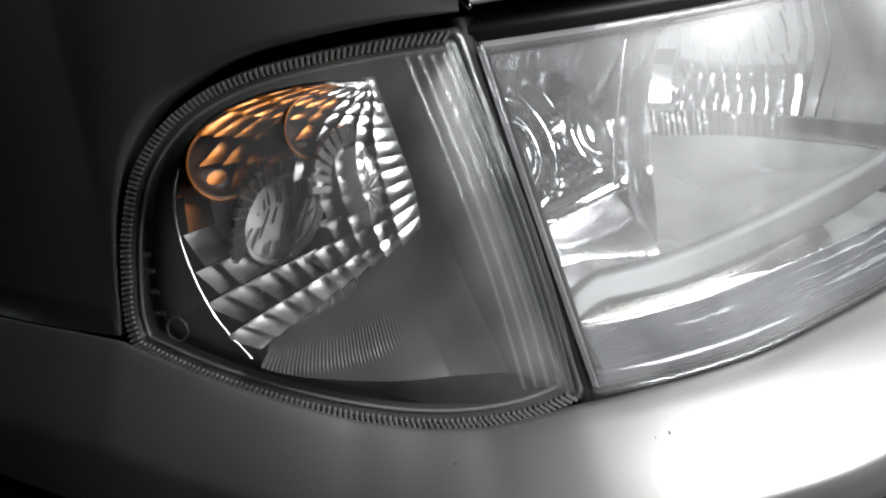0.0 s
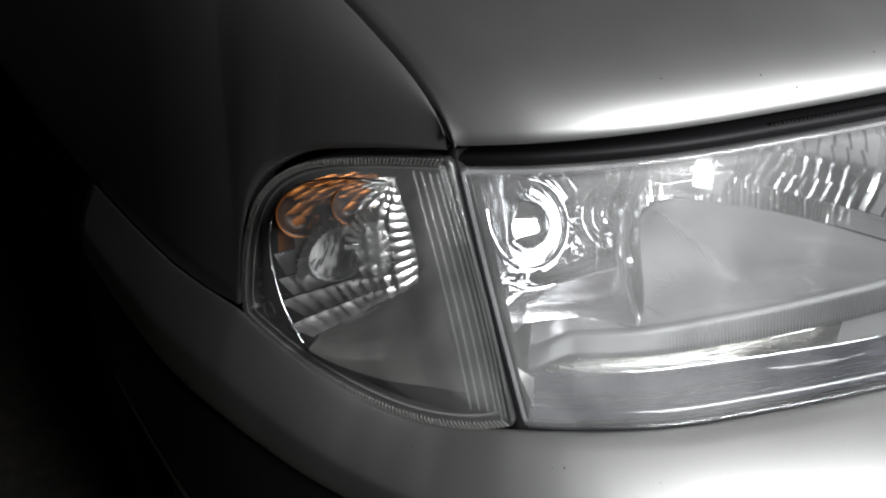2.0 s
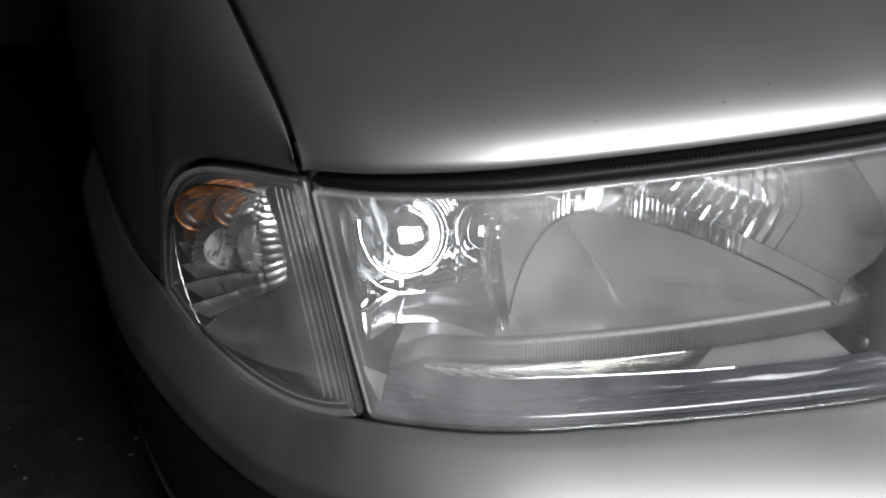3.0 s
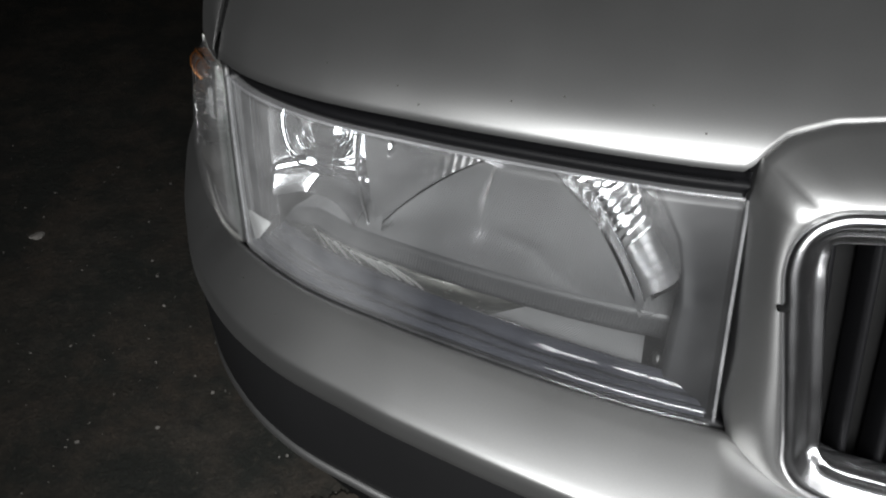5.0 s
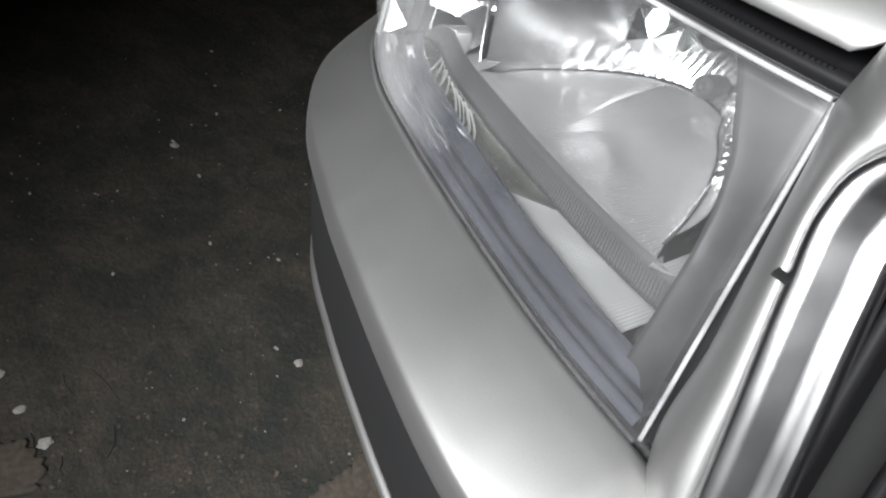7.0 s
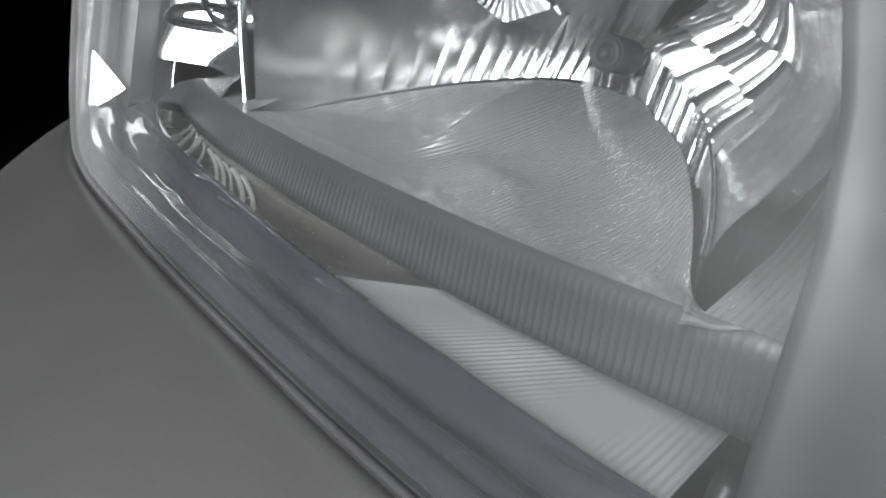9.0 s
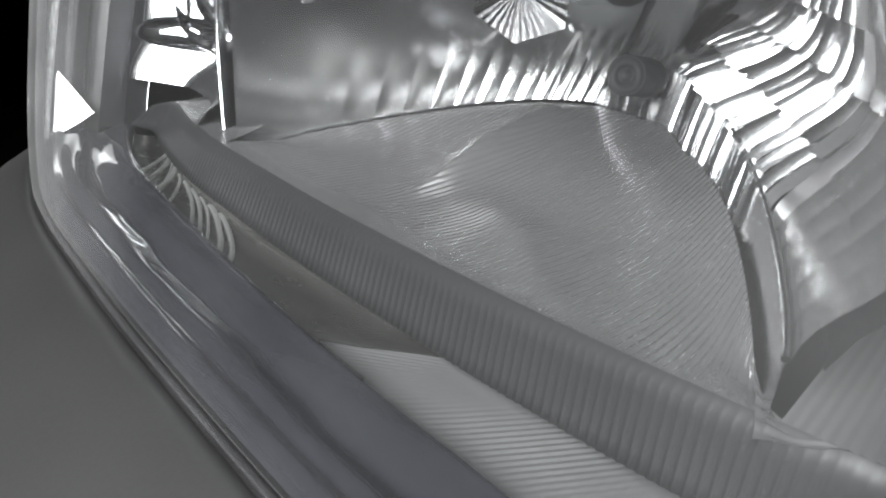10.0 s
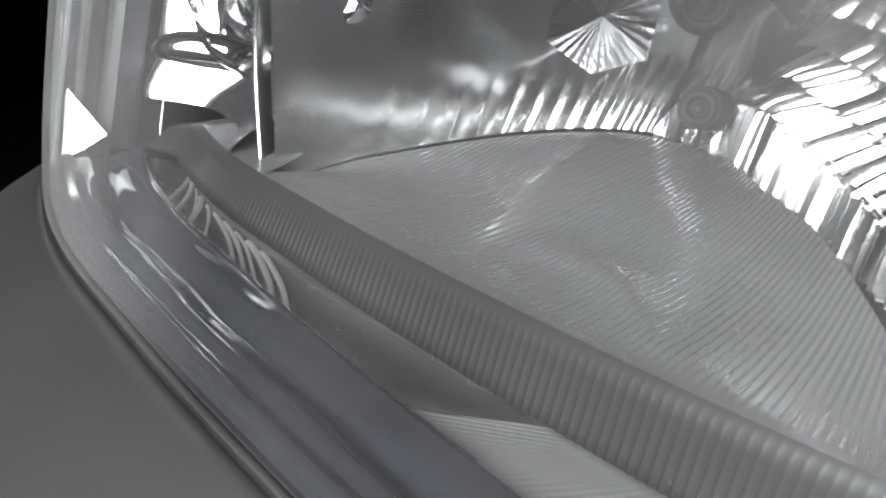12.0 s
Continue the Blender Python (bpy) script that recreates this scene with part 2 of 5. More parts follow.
PLAN, PLAN_S = spline([(0.36, -0.008), (0.24, -0.012), (0.12, -0.013), (-0.10, -0.010), (-0.267, 0.0), (-0.32, 0.0075), (-0.363, 0.017), (-0.416, 0.031),
                       (-0.48, 0.050), (-0.546, 0.0745), (-0.595, 0.107), (-0.625, 0.138), (-0.652, 0.18), (-0.675, 0.23),
                       (-0.69, 0.28), (-0.70, 0.34), (-0.706, 0.42), (-0.714, 0.60), (-0.722, 0.85), (-0.726, 1.15), (-0.728, 1.8)], 6000)
U = PLAN_S - float(np.interp(0.10, -PLAN[:, 0], PLAN_S))
TAN = np.gradient(PLAN, axis=0)
TAN /= np.linalg.norm(TAN, axis=1)[:, None]
INW = np.stack([TAN[:, 1], -TAN[:, 0]], 1)
kern = np.ones(211) / 211
INW = np.stack([np.convolve(np.pad(INW[:, k], 105, mode="edge"), kern, "valid") for k in (0, 1)], 1)
INW /= np.linalg.norm(INW, axis=1)[:, None]


def lean(u):
    return ramp(u, ((0.0, 0.26), (0.17, 0.26), (0.52, 0.09), (0.9, 0.12)))


def pt(u, z, inset=0.0):
    """A point of the body's skin at u and height z, moved inwards by inset."""
    k = inset + lean(u) * (z - 0.64)
    return Vector((float(np.interp(u, U, PLAN[:, 0])) + k * float(np.interp(u, U, INW[:, 0])),
                   float(np.interp(u, U, PLAN[:, 1])) + k * float(np.interp(u, U, INW[:, 1])), z))


def normal(u):
    return -Vector((float(np.interp(u, U, INW[:, 0])), float(np.interp(u, U, INW[:, 1])), 0)).normalized()


def tangent(u):
    n = normal(u)
    return Vector((n.y, -n.x, 0))


def edge_z(u):
    return ramp(u, ((-0.5, 0.796), (0.19, 0.793), (0.548, 0.770), (0.60, 0.766)))


EDGE = [pt(u, edge_z(u), ramp(u, ((0.2, 0.001), (0.44, 0.001), (0.555, -0.004), (0.6, -0.004)))) for u in np.linspace(float(U[0]), 0.60, 1500)]
EDGE_FX, EDGE_FY, EDGE_FZ = (np.array([c[k] for c in EDGE]) for k in range(3))
ROLL, ROLL_S = spline([(0.0, 0.0), (0.003, 0.0062), (0.008, 0.0130), (0.015, 0.0197), (0.025, 0.0270), (0.039, 0.0355), (0.065, 0.0490), (0.112, 0.0690), (0.21, 0.098), (0.36, 0.128), (0.66, 0.166), (1.0, 0.196), (1.9, 0.26)], 1200)


def body_z(x, y):
    """Height of the bonnet: one rolled section carried back from its front edge."""
    y0 = float(np.interp(-x, -EDGE_FX, EDGE_FY))
    z0 = float(np.interp(-x, -EDGE_FX, EDGE_FZ))
    return z0 + float(np.interp(y - y0, ROLL[:, 0], ROLL[:, 1]))


def seam_x(y):
    return -0.6178 - 0.0040 * smoothstep(0.143, 0.26, y)


def body_pt(x, y, lower=0.0):
    return Vector((x, y, body_z(x, y) - lower))


def lens_left(z):
    return 0.517 + 0.285 * (z - 0.64)


def lens_right(z):
    return 0.168 + 0.166 * (z - 0.64)


def lens_top(u):
    return ramp(u, ((0.15, 0.7815), (0.19, 0.780), (0.551, 0.759), (0.6, 0.757)))


def lens_uz(s, r):
    """s: 0 at the grille side, 1 at the corner; r: 0 at the foot, 1 at the top."""
    z = mix(0.640, 0.77, r)
    for _ in range(3):
        u = mix(lens_right(z), lens_left(z), s)
        z = mix(0.640, lens_top(u), r)
    return u, z


# ---- ground and the closed garage ----


def floor_material():
    """Oily concrete: brown dust, dark greenish stains, rusty blotches and fine grain."""
    m = bpy.data.materials.new("oily_concrete")
    m.use_nodes = True
    nt = m.node_tree
    b = nt.nodes["Principled BSDF"]
    b.inputs["Roughness"].default_value = 0.85
    b.inputs["Specular IOR Level"].default_value = 0.3
    tc = nt.nodes.new("ShaderNodeTexCoord")
    base = nt.nodes.new("ShaderNodeRGB")
    base.outputs[0].default_value = (0.050, 0.044, 0.036, 1)
    last = base.outputs[0]
    heights = []
    for scale, detail, rough, lo, hi, amount, colour in ((3.2, 9, 0.65, 0.46, 0.62, 0.55, (0.056, 0.041, 0.030)), (6.0, 12, 0.72, 0.42, 0.56, 0.92, (0.020, 0.023, 0.020)),
                                                        (26.0, 10, 0.7, 0.50, 0.66, 0.75, (0.022, 0.022, 0.020)), (75.0, 8, 0.7, 0.56, 0.72, 0.45, (0.11, 0.092, 0.074)), (210.0, 6, 0.6, 0.45, 0.65, 0.55, (0.02, 0.018, 0.016))):
        n = nt.nodes.new("ShaderNodeTexNoise")
        n.inputs["Scale"].default_value, n.inputs["Detail"].default_value, n.inputs["Roughness"].default_value = scale, detail, rough
        nt.links.new(tc.outputs["Object"], n.inputs["Vector"])
        r = nt.nodes.new("ShaderNodeMapRange")
        r.inputs["From Min"].default_value, r.inputs["From Max"].default_value, r.inputs["To Max"].default_value = lo, hi, amount
        nt.links.new(n.outputs["Fac"], r.inputs["Value"])
        mx = nt.nodes.new("ShaderNodeMix")
        mx.data_type = "RGBA"
        [k for k in mx.inputs if k.name == "B" and k.type == "RGBA"][0].default_value = (*colour, 1)
        nt.links.new(r.outputs["Result"], mx.inputs[0])
        nt.links.new(last, [k for k in mx.inputs if k.name == "A" and k.type == "RGBA"][0])
        last = [k for k in mx.outputs if k.type == "RGBA"][0]
        heights.append(n.outputs["Fac"])
    nt.links.new(last, b.inputs["Base Color"])
    add = nt.nodes.new("ShaderNodeMath")
    nt.links.new(heights[2], add.inputs[0])
    nt.links.new(heights[3], add.inputs[1])
    bp = nt.nodes.new("ShaderNodeBump")
    bp.inputs["Strength"].default_value, bp.inputs["Distance"].default_value = 0.9, 0.004
    nt.links.new(add.outputs[0], bp.inputs["Height"])
    nt.links.new(bp.outputs["Normal"], b.inputs["Normal"])
    return m


FLOORMAT = floor_material()
WALLMAT = material("grey_render", (0.07, 0.07, 0.068), 0.9, 0, grain=0.3, grain_scale=40, patch=0.4, patch_scale=1.5, bump=0.5, bump_scale=80)


def floor_height(x, y):
    return 0.004 * noise.noise((x * 3, y * 3, 0)) + 0.0025 * noise.noise((x * 14, y * 14, 3)) - 0.005


def ground():
    bm = bmesh.new()
    xs = np.r_[np.linspace(-4, -1.9, 8), np.linspace(-1.8, 0.1, 150), np.linspace(0.3, 4, 10)]
    ys = np.r_[np.linspace(-4, -0.8, 10), np.linspace(-0.7, 1.4, 150), np.linspace(1.6, 5, 10)]
    add_grid(bm, [[(x, y, floor_height(x, y)) for x in xs] for y in ys])
    return tagged(finish("floor", bm, FLOORMAT), "dirty dark concrete garage floor with brown stains", "floor", kind="structure")


def wall(name, a, b, h=2.6, t=0.15):
    a, b = Vector((*a, 0)), Vector((*b, 0))
    d = (b - a).normalized()
    nrm = Vector((-d.y, d.x, 0))
    bm = bmesh.new()
    add_box(bm, (a + b) / 2 + Vector((0, 0, h / 2 - 0.02)) + nrm * t / 2, (b - a) / 2, nrm * t / 2, Vector((0, 0, h / 2 + 0.02)))
    return tagged(finish(name, bm, WALLMAT, smooth=False), "plain grey rendered garage wall in the dark", "wall", kind="structure")


def garage():
    ground()
    wall("wall_south", (3.9, -3.9), (-3.9, -3.9))
    wall("wall_west", (-3.9, -3.9), (-3.9, 4.9))
    wall("wall_north", (-3.9, 4.9), (3.9, 4.9))
    wall("wall_east", (3.9, 4.9), (3.9, -3.9))
    bm = bmesh.new()
    add_box(bm, (0, 0.5, 2.68), Vector((4.05, 0, 0)), Vector((0, 4.55, 0)), Vector((0, 0, 0.07)))
    tagged(finish("ceiling", bm, WALLMAT, smooth=False), "plain grey garage ceiling", "ceiling", kind="structure")


garage()

# ---- the car ----
car = new("car")
car.location = (0, 0, 0)
tagged(car, "silver saloon car parked nose-out, slightly dusty and scratched", "car")


def bonnet():
    xs = np.r_[np.linspace(0.36, -0.18, 26), np.linspace(-0.19, -0.6155, 90)]
    ts = np.r_[0, np.linspace(0.003, 0.06, 14), np.linspace(0.075, 0.4, 18), np.linspace(0.45, 1.65, 12)]
    front = [(x, float(np.interp(-x, -EDGE_FX, EDGE_FY)) + nose_depth(x)) for x in xs]
    rows = [[body_pt(x, y + 0.016, 0.009) for x, y in front], [body_pt(x, y + 0.0022, 0.0030) for x, y in front]]
    for t in ts:
        row = []
        for i, (x, y) in enumerate(front):
            yy = y + t + 0.0012
            k = smoothstep(0.5, 1.0, i / (len(front) - 1))
            xx = x + (seam_x(yy) - seam_x(0.143)) * k
            p = body_pt(x, yy)
            row.append(Vector((xx, p.y, p.z)))
        rows.append(row)
    for k, r in enumerate(rows):
        deep = min(1.0, max(0.1, (k - 1) / 9))
        r.append(r[-1] + Vector((-0.0006, 0, -0.0015 * deep)))
        r.append(r[-1] + Vector((0.0010, 0, -0.012 * deep)))
    part("bonnet", grid(rows), PAINT, car, "silver bonnet with a bright rolled front edge")


def nose_depth(x):
    """How far the raised grille surround cuts back into the bonnet."""
    return ramp(-x, ((-0.36, 0.040), (0.1, 0.036), (0.215, 0.030), (0.245, 0.024), (0.27, 0.014), (0.288, 0.0), (0.7, 0.0)))


CORNER = [(0.5590, 0.7652), (0.575, 0.7643), (0.590, 0.7630), (0.610, 0.7605), (0.630, 0.7570), (0.650, 0.7505), (0.668, 0.7400), (0.682, 0.7250), (0.6905, 0.7040),
          (0.6940, 0.6830), (0.6950, 0.6600), (0.6800, 0.6545), (0.6630, 0.6490), (0.6450, 0.6440), (0.6250, 0.6390), (0.6030, 0.6345), (0.5800, 0.6315), (0.5560, 0.6310), (0.5350, 0.6335), (0.5235, 0.6368)]


def wing():
    """Outer skin above and behind the corner lamp: each section bends from the upright flank over to the shut line."""
    lip = [(0.5585, 0.7697)] + [(u + 0.002 * (1 if u > 0.66 else 0.2), z + 0.0045) for u, z in CORNER[1:11]]
    lip[-1] = (lip[-1][0] + 0.001, 0.6625)
    lo, _ = spline(lip, 120)
    tail = np.stack([np.linspace(0.701, 1.95, 70), np.full(70, 0.6625)], 1)
    low = np.r_[lo, tail]
    top_y = np.r_[np.linspace(0.1428, 0.36, 120), np.linspace(0.366, 1.65, 70)]
    rows = []
    for (lu, lz), y in zip(low, top_y):
        proud = ramp(lu, ((0.5585, -0.004), (0.60, -0.002), (0.66, 0.0005)))
        a = pt(lu, lz, proud)
        sx = seam_x(y) - mix(0.0022, 0.0042, smoothstep(0.143, 0.20, y))
        d = Vector((sx, y, max(lz + 0.0004, body_z(-0.6155, y))))
        n = normal(lu)
        gap = (d - a)
        flat = Vector((gap.x, gap.y, 0)).length
        b = a + Vector((0, 0, 1)) * max(0.0, gap.z) * 0.62 - n * 0.05 * gap.length
        out = Vector((a.x - d.x, a.y - d.y, 0))
        out = out.normalized() if out.length > 1e-5 else Vector((-1, 0, 0))
        side = Vector((-1, 0.1, 0)).lerp(out, 0.75).normalized()
        c = d + side * flat * 0.52 - Vector((0, 0, 0.30)) * flat * 0.52
        col = [pt(lu, lz, proud + 0.0095), pt(lu, lz, proud + 0.002)]
        for k in range(30):
            t = k / 29
            col.append(a * (1 - t) ** 3 + b * 3 * t * (1 - t) ** 2 + c * 3 * t * t * (1 - t) + d * t**3)
        deep = min(1.0, max(0.05, gap.z / 0.03))
        col.append(col[-1] + Vector((0.0006, 0, -0.0015 * deep)))
        col.append(col[-1] + Vector((-0.0010, 0, -0.012 * deep)))
        rows.append(col)
    part("wing", grid(rows), PAINT, car, "silver front wing in deep shade")


def bumper_top(u):
    return ramp(u, ((-0.5, 0.598), (0.0, 0.600), (0.05, 0.607), (0.12, 0.622), (0.16, 0.6328), (0.50, 0.6328), (0.527, 0.6318), (0.558, 0.6278), (0.58, 0.6284), (0.603, 0.6314),
                    (0.645, 0.6417), (0.68, 0.6518), (0.695, 0.6567), (0.72, 0.658), (2.0, 0.658)))


BUMPER_FACE = [(-0.0050, 0.620), (-0.0040, 0.632), (-0.0026, 0.6353), (-0.0002, 0.6376), (0.0028, 0.6382), (0.006, 0.6374), (0.014, 0.6336), (0.025, 0.6278), (0.036, 0.6212), (0.044, 0.6158),
               (0.0480, 0.6128), (0.0498, 0.6110), (0.0506, 0.6088), (0.0509, 0.604), (0.0508, 0.597), (0.0500, 0.5915), (0.0465, 0.5895)]
BUMPER_STRIP = [(0.0420, 0.5900), (0.0424, 0.5880), (0.0420, 0.582), (0.0402, 0.568), (0.0362, 0.545), (0.0305, 0.515), (0.0250, 0.492), (0.0205, 0.4800), (0.016, 0.4775)]
BUMPER_FOOT = [(0.0165, 0.478), (0.0215, 0.4762), (0.0230, 0.4725), (0.0205, 0.4675), (0.010, 0.463), (-0.060, 0.452), (-0.10, 0.42), (-0.11, 0.36), (-0.12, 0.28), (-0.14, 0.24)]


def crease_out(u):
    """How far the bumper's crease stands out from the lamps' skin."""
    return ramp(u, ((0.0, 0.062), (0.20, 0.0585), (0.27, 0.054), (0.36, 0.0485), (0.45, 0.0405), (0.485, 0.037), (0.542, 0.029), (0.60, 0.0225), (0.66, 0.018), (0.74, 0.016)))


def face_pt(u, f, out=0.0):
    """A point of the bumper's sloping face: f is 0 at the lamps, 1 at the crease."""
    o, z = mix(0.006, 0.0480, f), mix(0.6374, 0.6128, f) + 0.0012 * math.sin(math.pi * f)
    zz = 0.566 + (z - 0.566) / 0.068 * (bumper_top(u) - 0.566) + out
    return pt(u, 0.64, -o * crease_out(u) / 0.05 + lean(u) * 0.3 * (zz - 0.64)) + Vector((0, 0, zz - 0.64))


def sweep(profile, us, stretch=True):
    rows = []
    for o, z in profile:
        row = []
        for u in us:
            zz = 0.566 + (z - 0.566) / 0.068 * (bumper_top(u) - 0.566) if stretch and z > 0.566 else z
            o2 = o * (crease_out(u) / 0.05 if o > 0 else 1.0)
            row.append(pt(u, 0.64, -o2 + lean(u) * 0.3 * (zz - 0.64)) + Vector((0, 0, zz - 0.64)))
        rows.append(row)
    return grid(rows)


def bumper():
    us = np.r_[np.linspace(float(U[0]), 0.1, 30), np.linspace(0.11, 0.76, 150), np.linspace(0.78, 1.0, 14)]
    b = part("bumper", sweep(BUMPER_FACE, us), PAINT, car, "silver bumper face, scuffed, sloping below the lamps")
    thick(b, 0.002)
    s = part("rubbing_strip", sweep(BUMPER_STRIP, us, False), TRIM, b, "dark grey plastic strip along the bumper")
    thick(s, 0.003)
    f = part("lower_lip", sweep(BUMPER_FOOT, us, False), PAINT, b, "thin silver lower bumper lip")
    thick(f, 0.002)


def gap_fill():
    """Near-black sheets that paint the shade in the shut lines, and the rubber seals."""
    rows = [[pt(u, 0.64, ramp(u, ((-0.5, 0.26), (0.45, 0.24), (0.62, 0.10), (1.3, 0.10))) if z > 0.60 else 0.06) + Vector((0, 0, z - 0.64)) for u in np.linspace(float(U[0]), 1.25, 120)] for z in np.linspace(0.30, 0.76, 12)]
    part("gap_shade_sheet", grid(rows), GAPMAT, car, "near-black sheet for the shade behind the shut lines")
    rows = []
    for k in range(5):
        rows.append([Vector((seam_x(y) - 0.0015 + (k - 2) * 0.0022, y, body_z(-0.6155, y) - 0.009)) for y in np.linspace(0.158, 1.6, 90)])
    part("shut_line_shade", grid(rows), GAPMAT, car, "near-black strip for the shade in the gap between bonnet and wing")
    us = np.linspace(0.16, 0.556, 120)
    rows = [[pt(u, lens_top(u) + dz, i) for u in us] for dz, i in ((-0.004, 0.012), (0.0015, 0.0075), (0.0040, 0.0050), (0.0066, 0.0055), (0.0078, 0.0085), (0.0076, 0.011), (0.0088, 0.0125), (0.0105, 0.0165), (0.013, 0.03), (0.013, 0.06))]
    part("bonnet_seal", grid(rows), BLACK, car, "black ribbed rubber seal over the headlight")
    bm = bmesh.new()
    for u in np.arange(0.20, 0.40, 0.0024):
        add_box(bm, pt(u, lens_top(u) + 0.0073, 0.0070), tangent(u) * 0.0007, normal(u) * 0.0012, Vector((0, 0, 0.0006)))
    part("seal_ribs", bm, BLACK, car, "fine ribs on the rubber seal", smooth=False)
    # seals under the lens and between the two lamps
    us = np.linspace(0.15, 0.70, 140)
    rows = [[pt(u, bumper_top(u) + dz, i) for u in us] for dz, i in ((-0.012, 0.0), (-0.006, 0.0025), (-0.002, 0.0065), (0.002, 0.0065), (0.0035, 0.009), (0.0035, 0.02))]
    part("lamp_seal", grid(rows), BLACK, car, "black rubber seal under the lamps")
    zs = np.linspace(0.631, 0.768, 24)
    rows = [[pt(lens_left(z) + du, z, i) for z in zs] for du, i in ((-0.002, 0.014), (0.002, 0.006), (0.005, 0.004), (0.009, 0.004), (0.013, 0.014))]
    part("lamp_divider_seal", grid(rows), BLACK, car, "black seal between headlight and corner lamp")
    rows = [[pt(lens_right(z) + du, z, i) for z in np.linspace(0.630, 0.792, 24)] for du, i in ((0.003, 0.018), (-0.001, 0.009), (-0.004, 0.009), (-0.012, 0.020))]
    part("grille_side_seal", grid(rows), BLACK, car, "black seal beside the grille surround")


bonnet()
wing()
bumper()
gap_fill()


# ---- grille ----
GC = 0.12
CHROME_OUT = [(-0.10, 0.614), (-0.18, 0.616), (-0.205, 0.6195), (-0.220, 0.6265), (-0.2295, 0.638), (-0.2345, 0.655), (-0.245, 0.692), (-0.258, 0.737), (-0.2635, 0.760), (-0.2630, 0.773), (-0.2575, 0.784),
              (-0.246, 0.792), (-0.225, 0.7965), (-0.18, 0.800), (-0.10, 0.802)]
SURR_OUT = [(-0.10, 0.600), (-0.18, 0.602), (-0.210, 0.606), (-0.235, 0.615), (-0.2535, 0.630), (-0.2605, 0.645), (-0.2665, 0.690), (-0.2745, 0.735), (-0.2800, 0.766), (-0.2835, 0.784), (-0.2800, 0.796),
            (-0.268, 0.806), (-0.244, 0.817), (-0.19, 0.826), (-0.10, 0.829)]


def grille_y(x, z):
    return -0.003 + 0.25 * (z - 0.735) + 0.012 * (abs((x - GC) / 0.38) ** 2.5 - 1) + 0.006


def both_sides(pts):
    return pts + [(2 * GC - x, z) for x, z in reversed(pts)]


def grille():
    g = new("grille")
    g.parent = car
    tagged(g, "chrome-framed radiator grille with dark upright slats")
    co = spline(both_sides(CHROME_OUT), 320)[0]
    so = spline(both_sides(SURR_OUT), 320)[0]

    def surround_base(x, z):
        # meets the lamp's skin at the side and the bonnet at the top
        xx = x if x < GC else 2 * GC - x
        y0 = float(np.interp(-xx, -EDGE_FX, EDGE_FY))
        if z > 0.787:
            y = y0 + nose_depth(xx)
            return Vector((x, y, body_z(xx, y)))
        u = float(np.interp(-xx, -PLAN[:, 0], U))
        p = pt(u, z, 0.0)
        return Vector((x, p.y, z))
    rows = [[] for _ in range(12)]
    for (cx, cz), (sx, sz) in zip(co, so):
        a = surround_base(sx, sz)
        b = Vector((cx, grille_y(cx, cz) + 0.001, cz))
        bulge = (b - a).length
        col = [a + Vector((0, 0.014, 0)), a + Vector((0, 0.003, 0))]
        for k in range(9):
            f = k / 8
            p = a.lerp(b, f)
            p.y -= 0.28 * bulge * math.sin(math.pi * min(1, f * 0.75 + 0.25 * f * f)) * (0.8 if sz < 0.79 else 0.35)
            col.append(p)
        col.append(b + Vector((0, 0.012, 0)))
        for r, p in zip(rows, col):
            r.append(p)
    s = part("grille_surround", grid(rows, True), PAINT, g, "silver painted surround bulging round the grille")
    rows = [[] for _ in range(10)]
    for i, (x, z) in enumerate(co):
        p0, p1 = co[i - 1], co[(i + 1) % len(co)]
        d = Vector((p1[0] - p0[0], 0, p1[1] - p0[1])).normalized()
        inw = Vector((-d.z, 0, d.x))
        if inw.dot(Vector((GC - x, 0, 0.705 - z))) < 0:
            inw = -inw
        base = Vector((x, grille_y(x, z), z))
        for r, (w, o) in zip(rows, ((0.0, 0.010), (0.0, 0.0015), (0.0012, -0.0012), (0.004, -0.0030), (0.009, -0.0010), (0.015, 0.0045), (0.0195, 0.0065), (0.0225, 0.0055), (0.0245, 0.0075), (0.0245, 0.022))):
            r.append(base + inw * w + Vector((0, o, 0)))
    part("chrome_frame", grid(rows, True), SATIN, g, "broad polished chrome frame with rounded corners")
    # joint in the frame's outer lip
    bm = bmesh.new()
    add_box(bm, (-0.2585, grille_y(-0.2585, 0.738) - 0.0012, 0.738), Vector((0.0028, 0, 0)), Vector((0, 0.0022, 0)), Vector((0, 0, 0.0008)))
    part("frame_joint", bm, GAPMAT, g, smooth=False)
    for k in range(17):
        xt = -0.222 + k * 0.0228 * 1.9 * 0.55
        bm = bmesh.new()
        rows = []
        for z in np.linspace(0.622, 0.795, 10):
            f = (z - 0.70)
            x = xt - 0.20 * f * (1 - k / 8.5)
            y = grille_y(x, z) + 0.020
            rows.append([Vector((x - 0.0045, y + 0.020, z)), Vector((x - 0.0030, y + 0.003, z)), Vector((x - 0.0012, y, z)), Vector((x + 0.0012, y, z)), Vector((x + 0.0030, y + 0.003, z)), Vector((x + 0.0045, y + 0.020, z))])
        add_grid(bm, rows)
        part("slat", bm, BLACK, g)
    # near-black sheet paints the shade inside the grille
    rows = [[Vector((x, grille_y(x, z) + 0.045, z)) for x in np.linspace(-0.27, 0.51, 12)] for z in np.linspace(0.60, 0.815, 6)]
    part("grille_shade", grid(rows), GAPMAT, g, "near-black sheet standing in for the shade behind the slats")


grille()


# ---- headlight ----
head = new("headlight")
head.parent = car
tagged(head, "clear-lensed rectangular headlight with faceted reflectors")


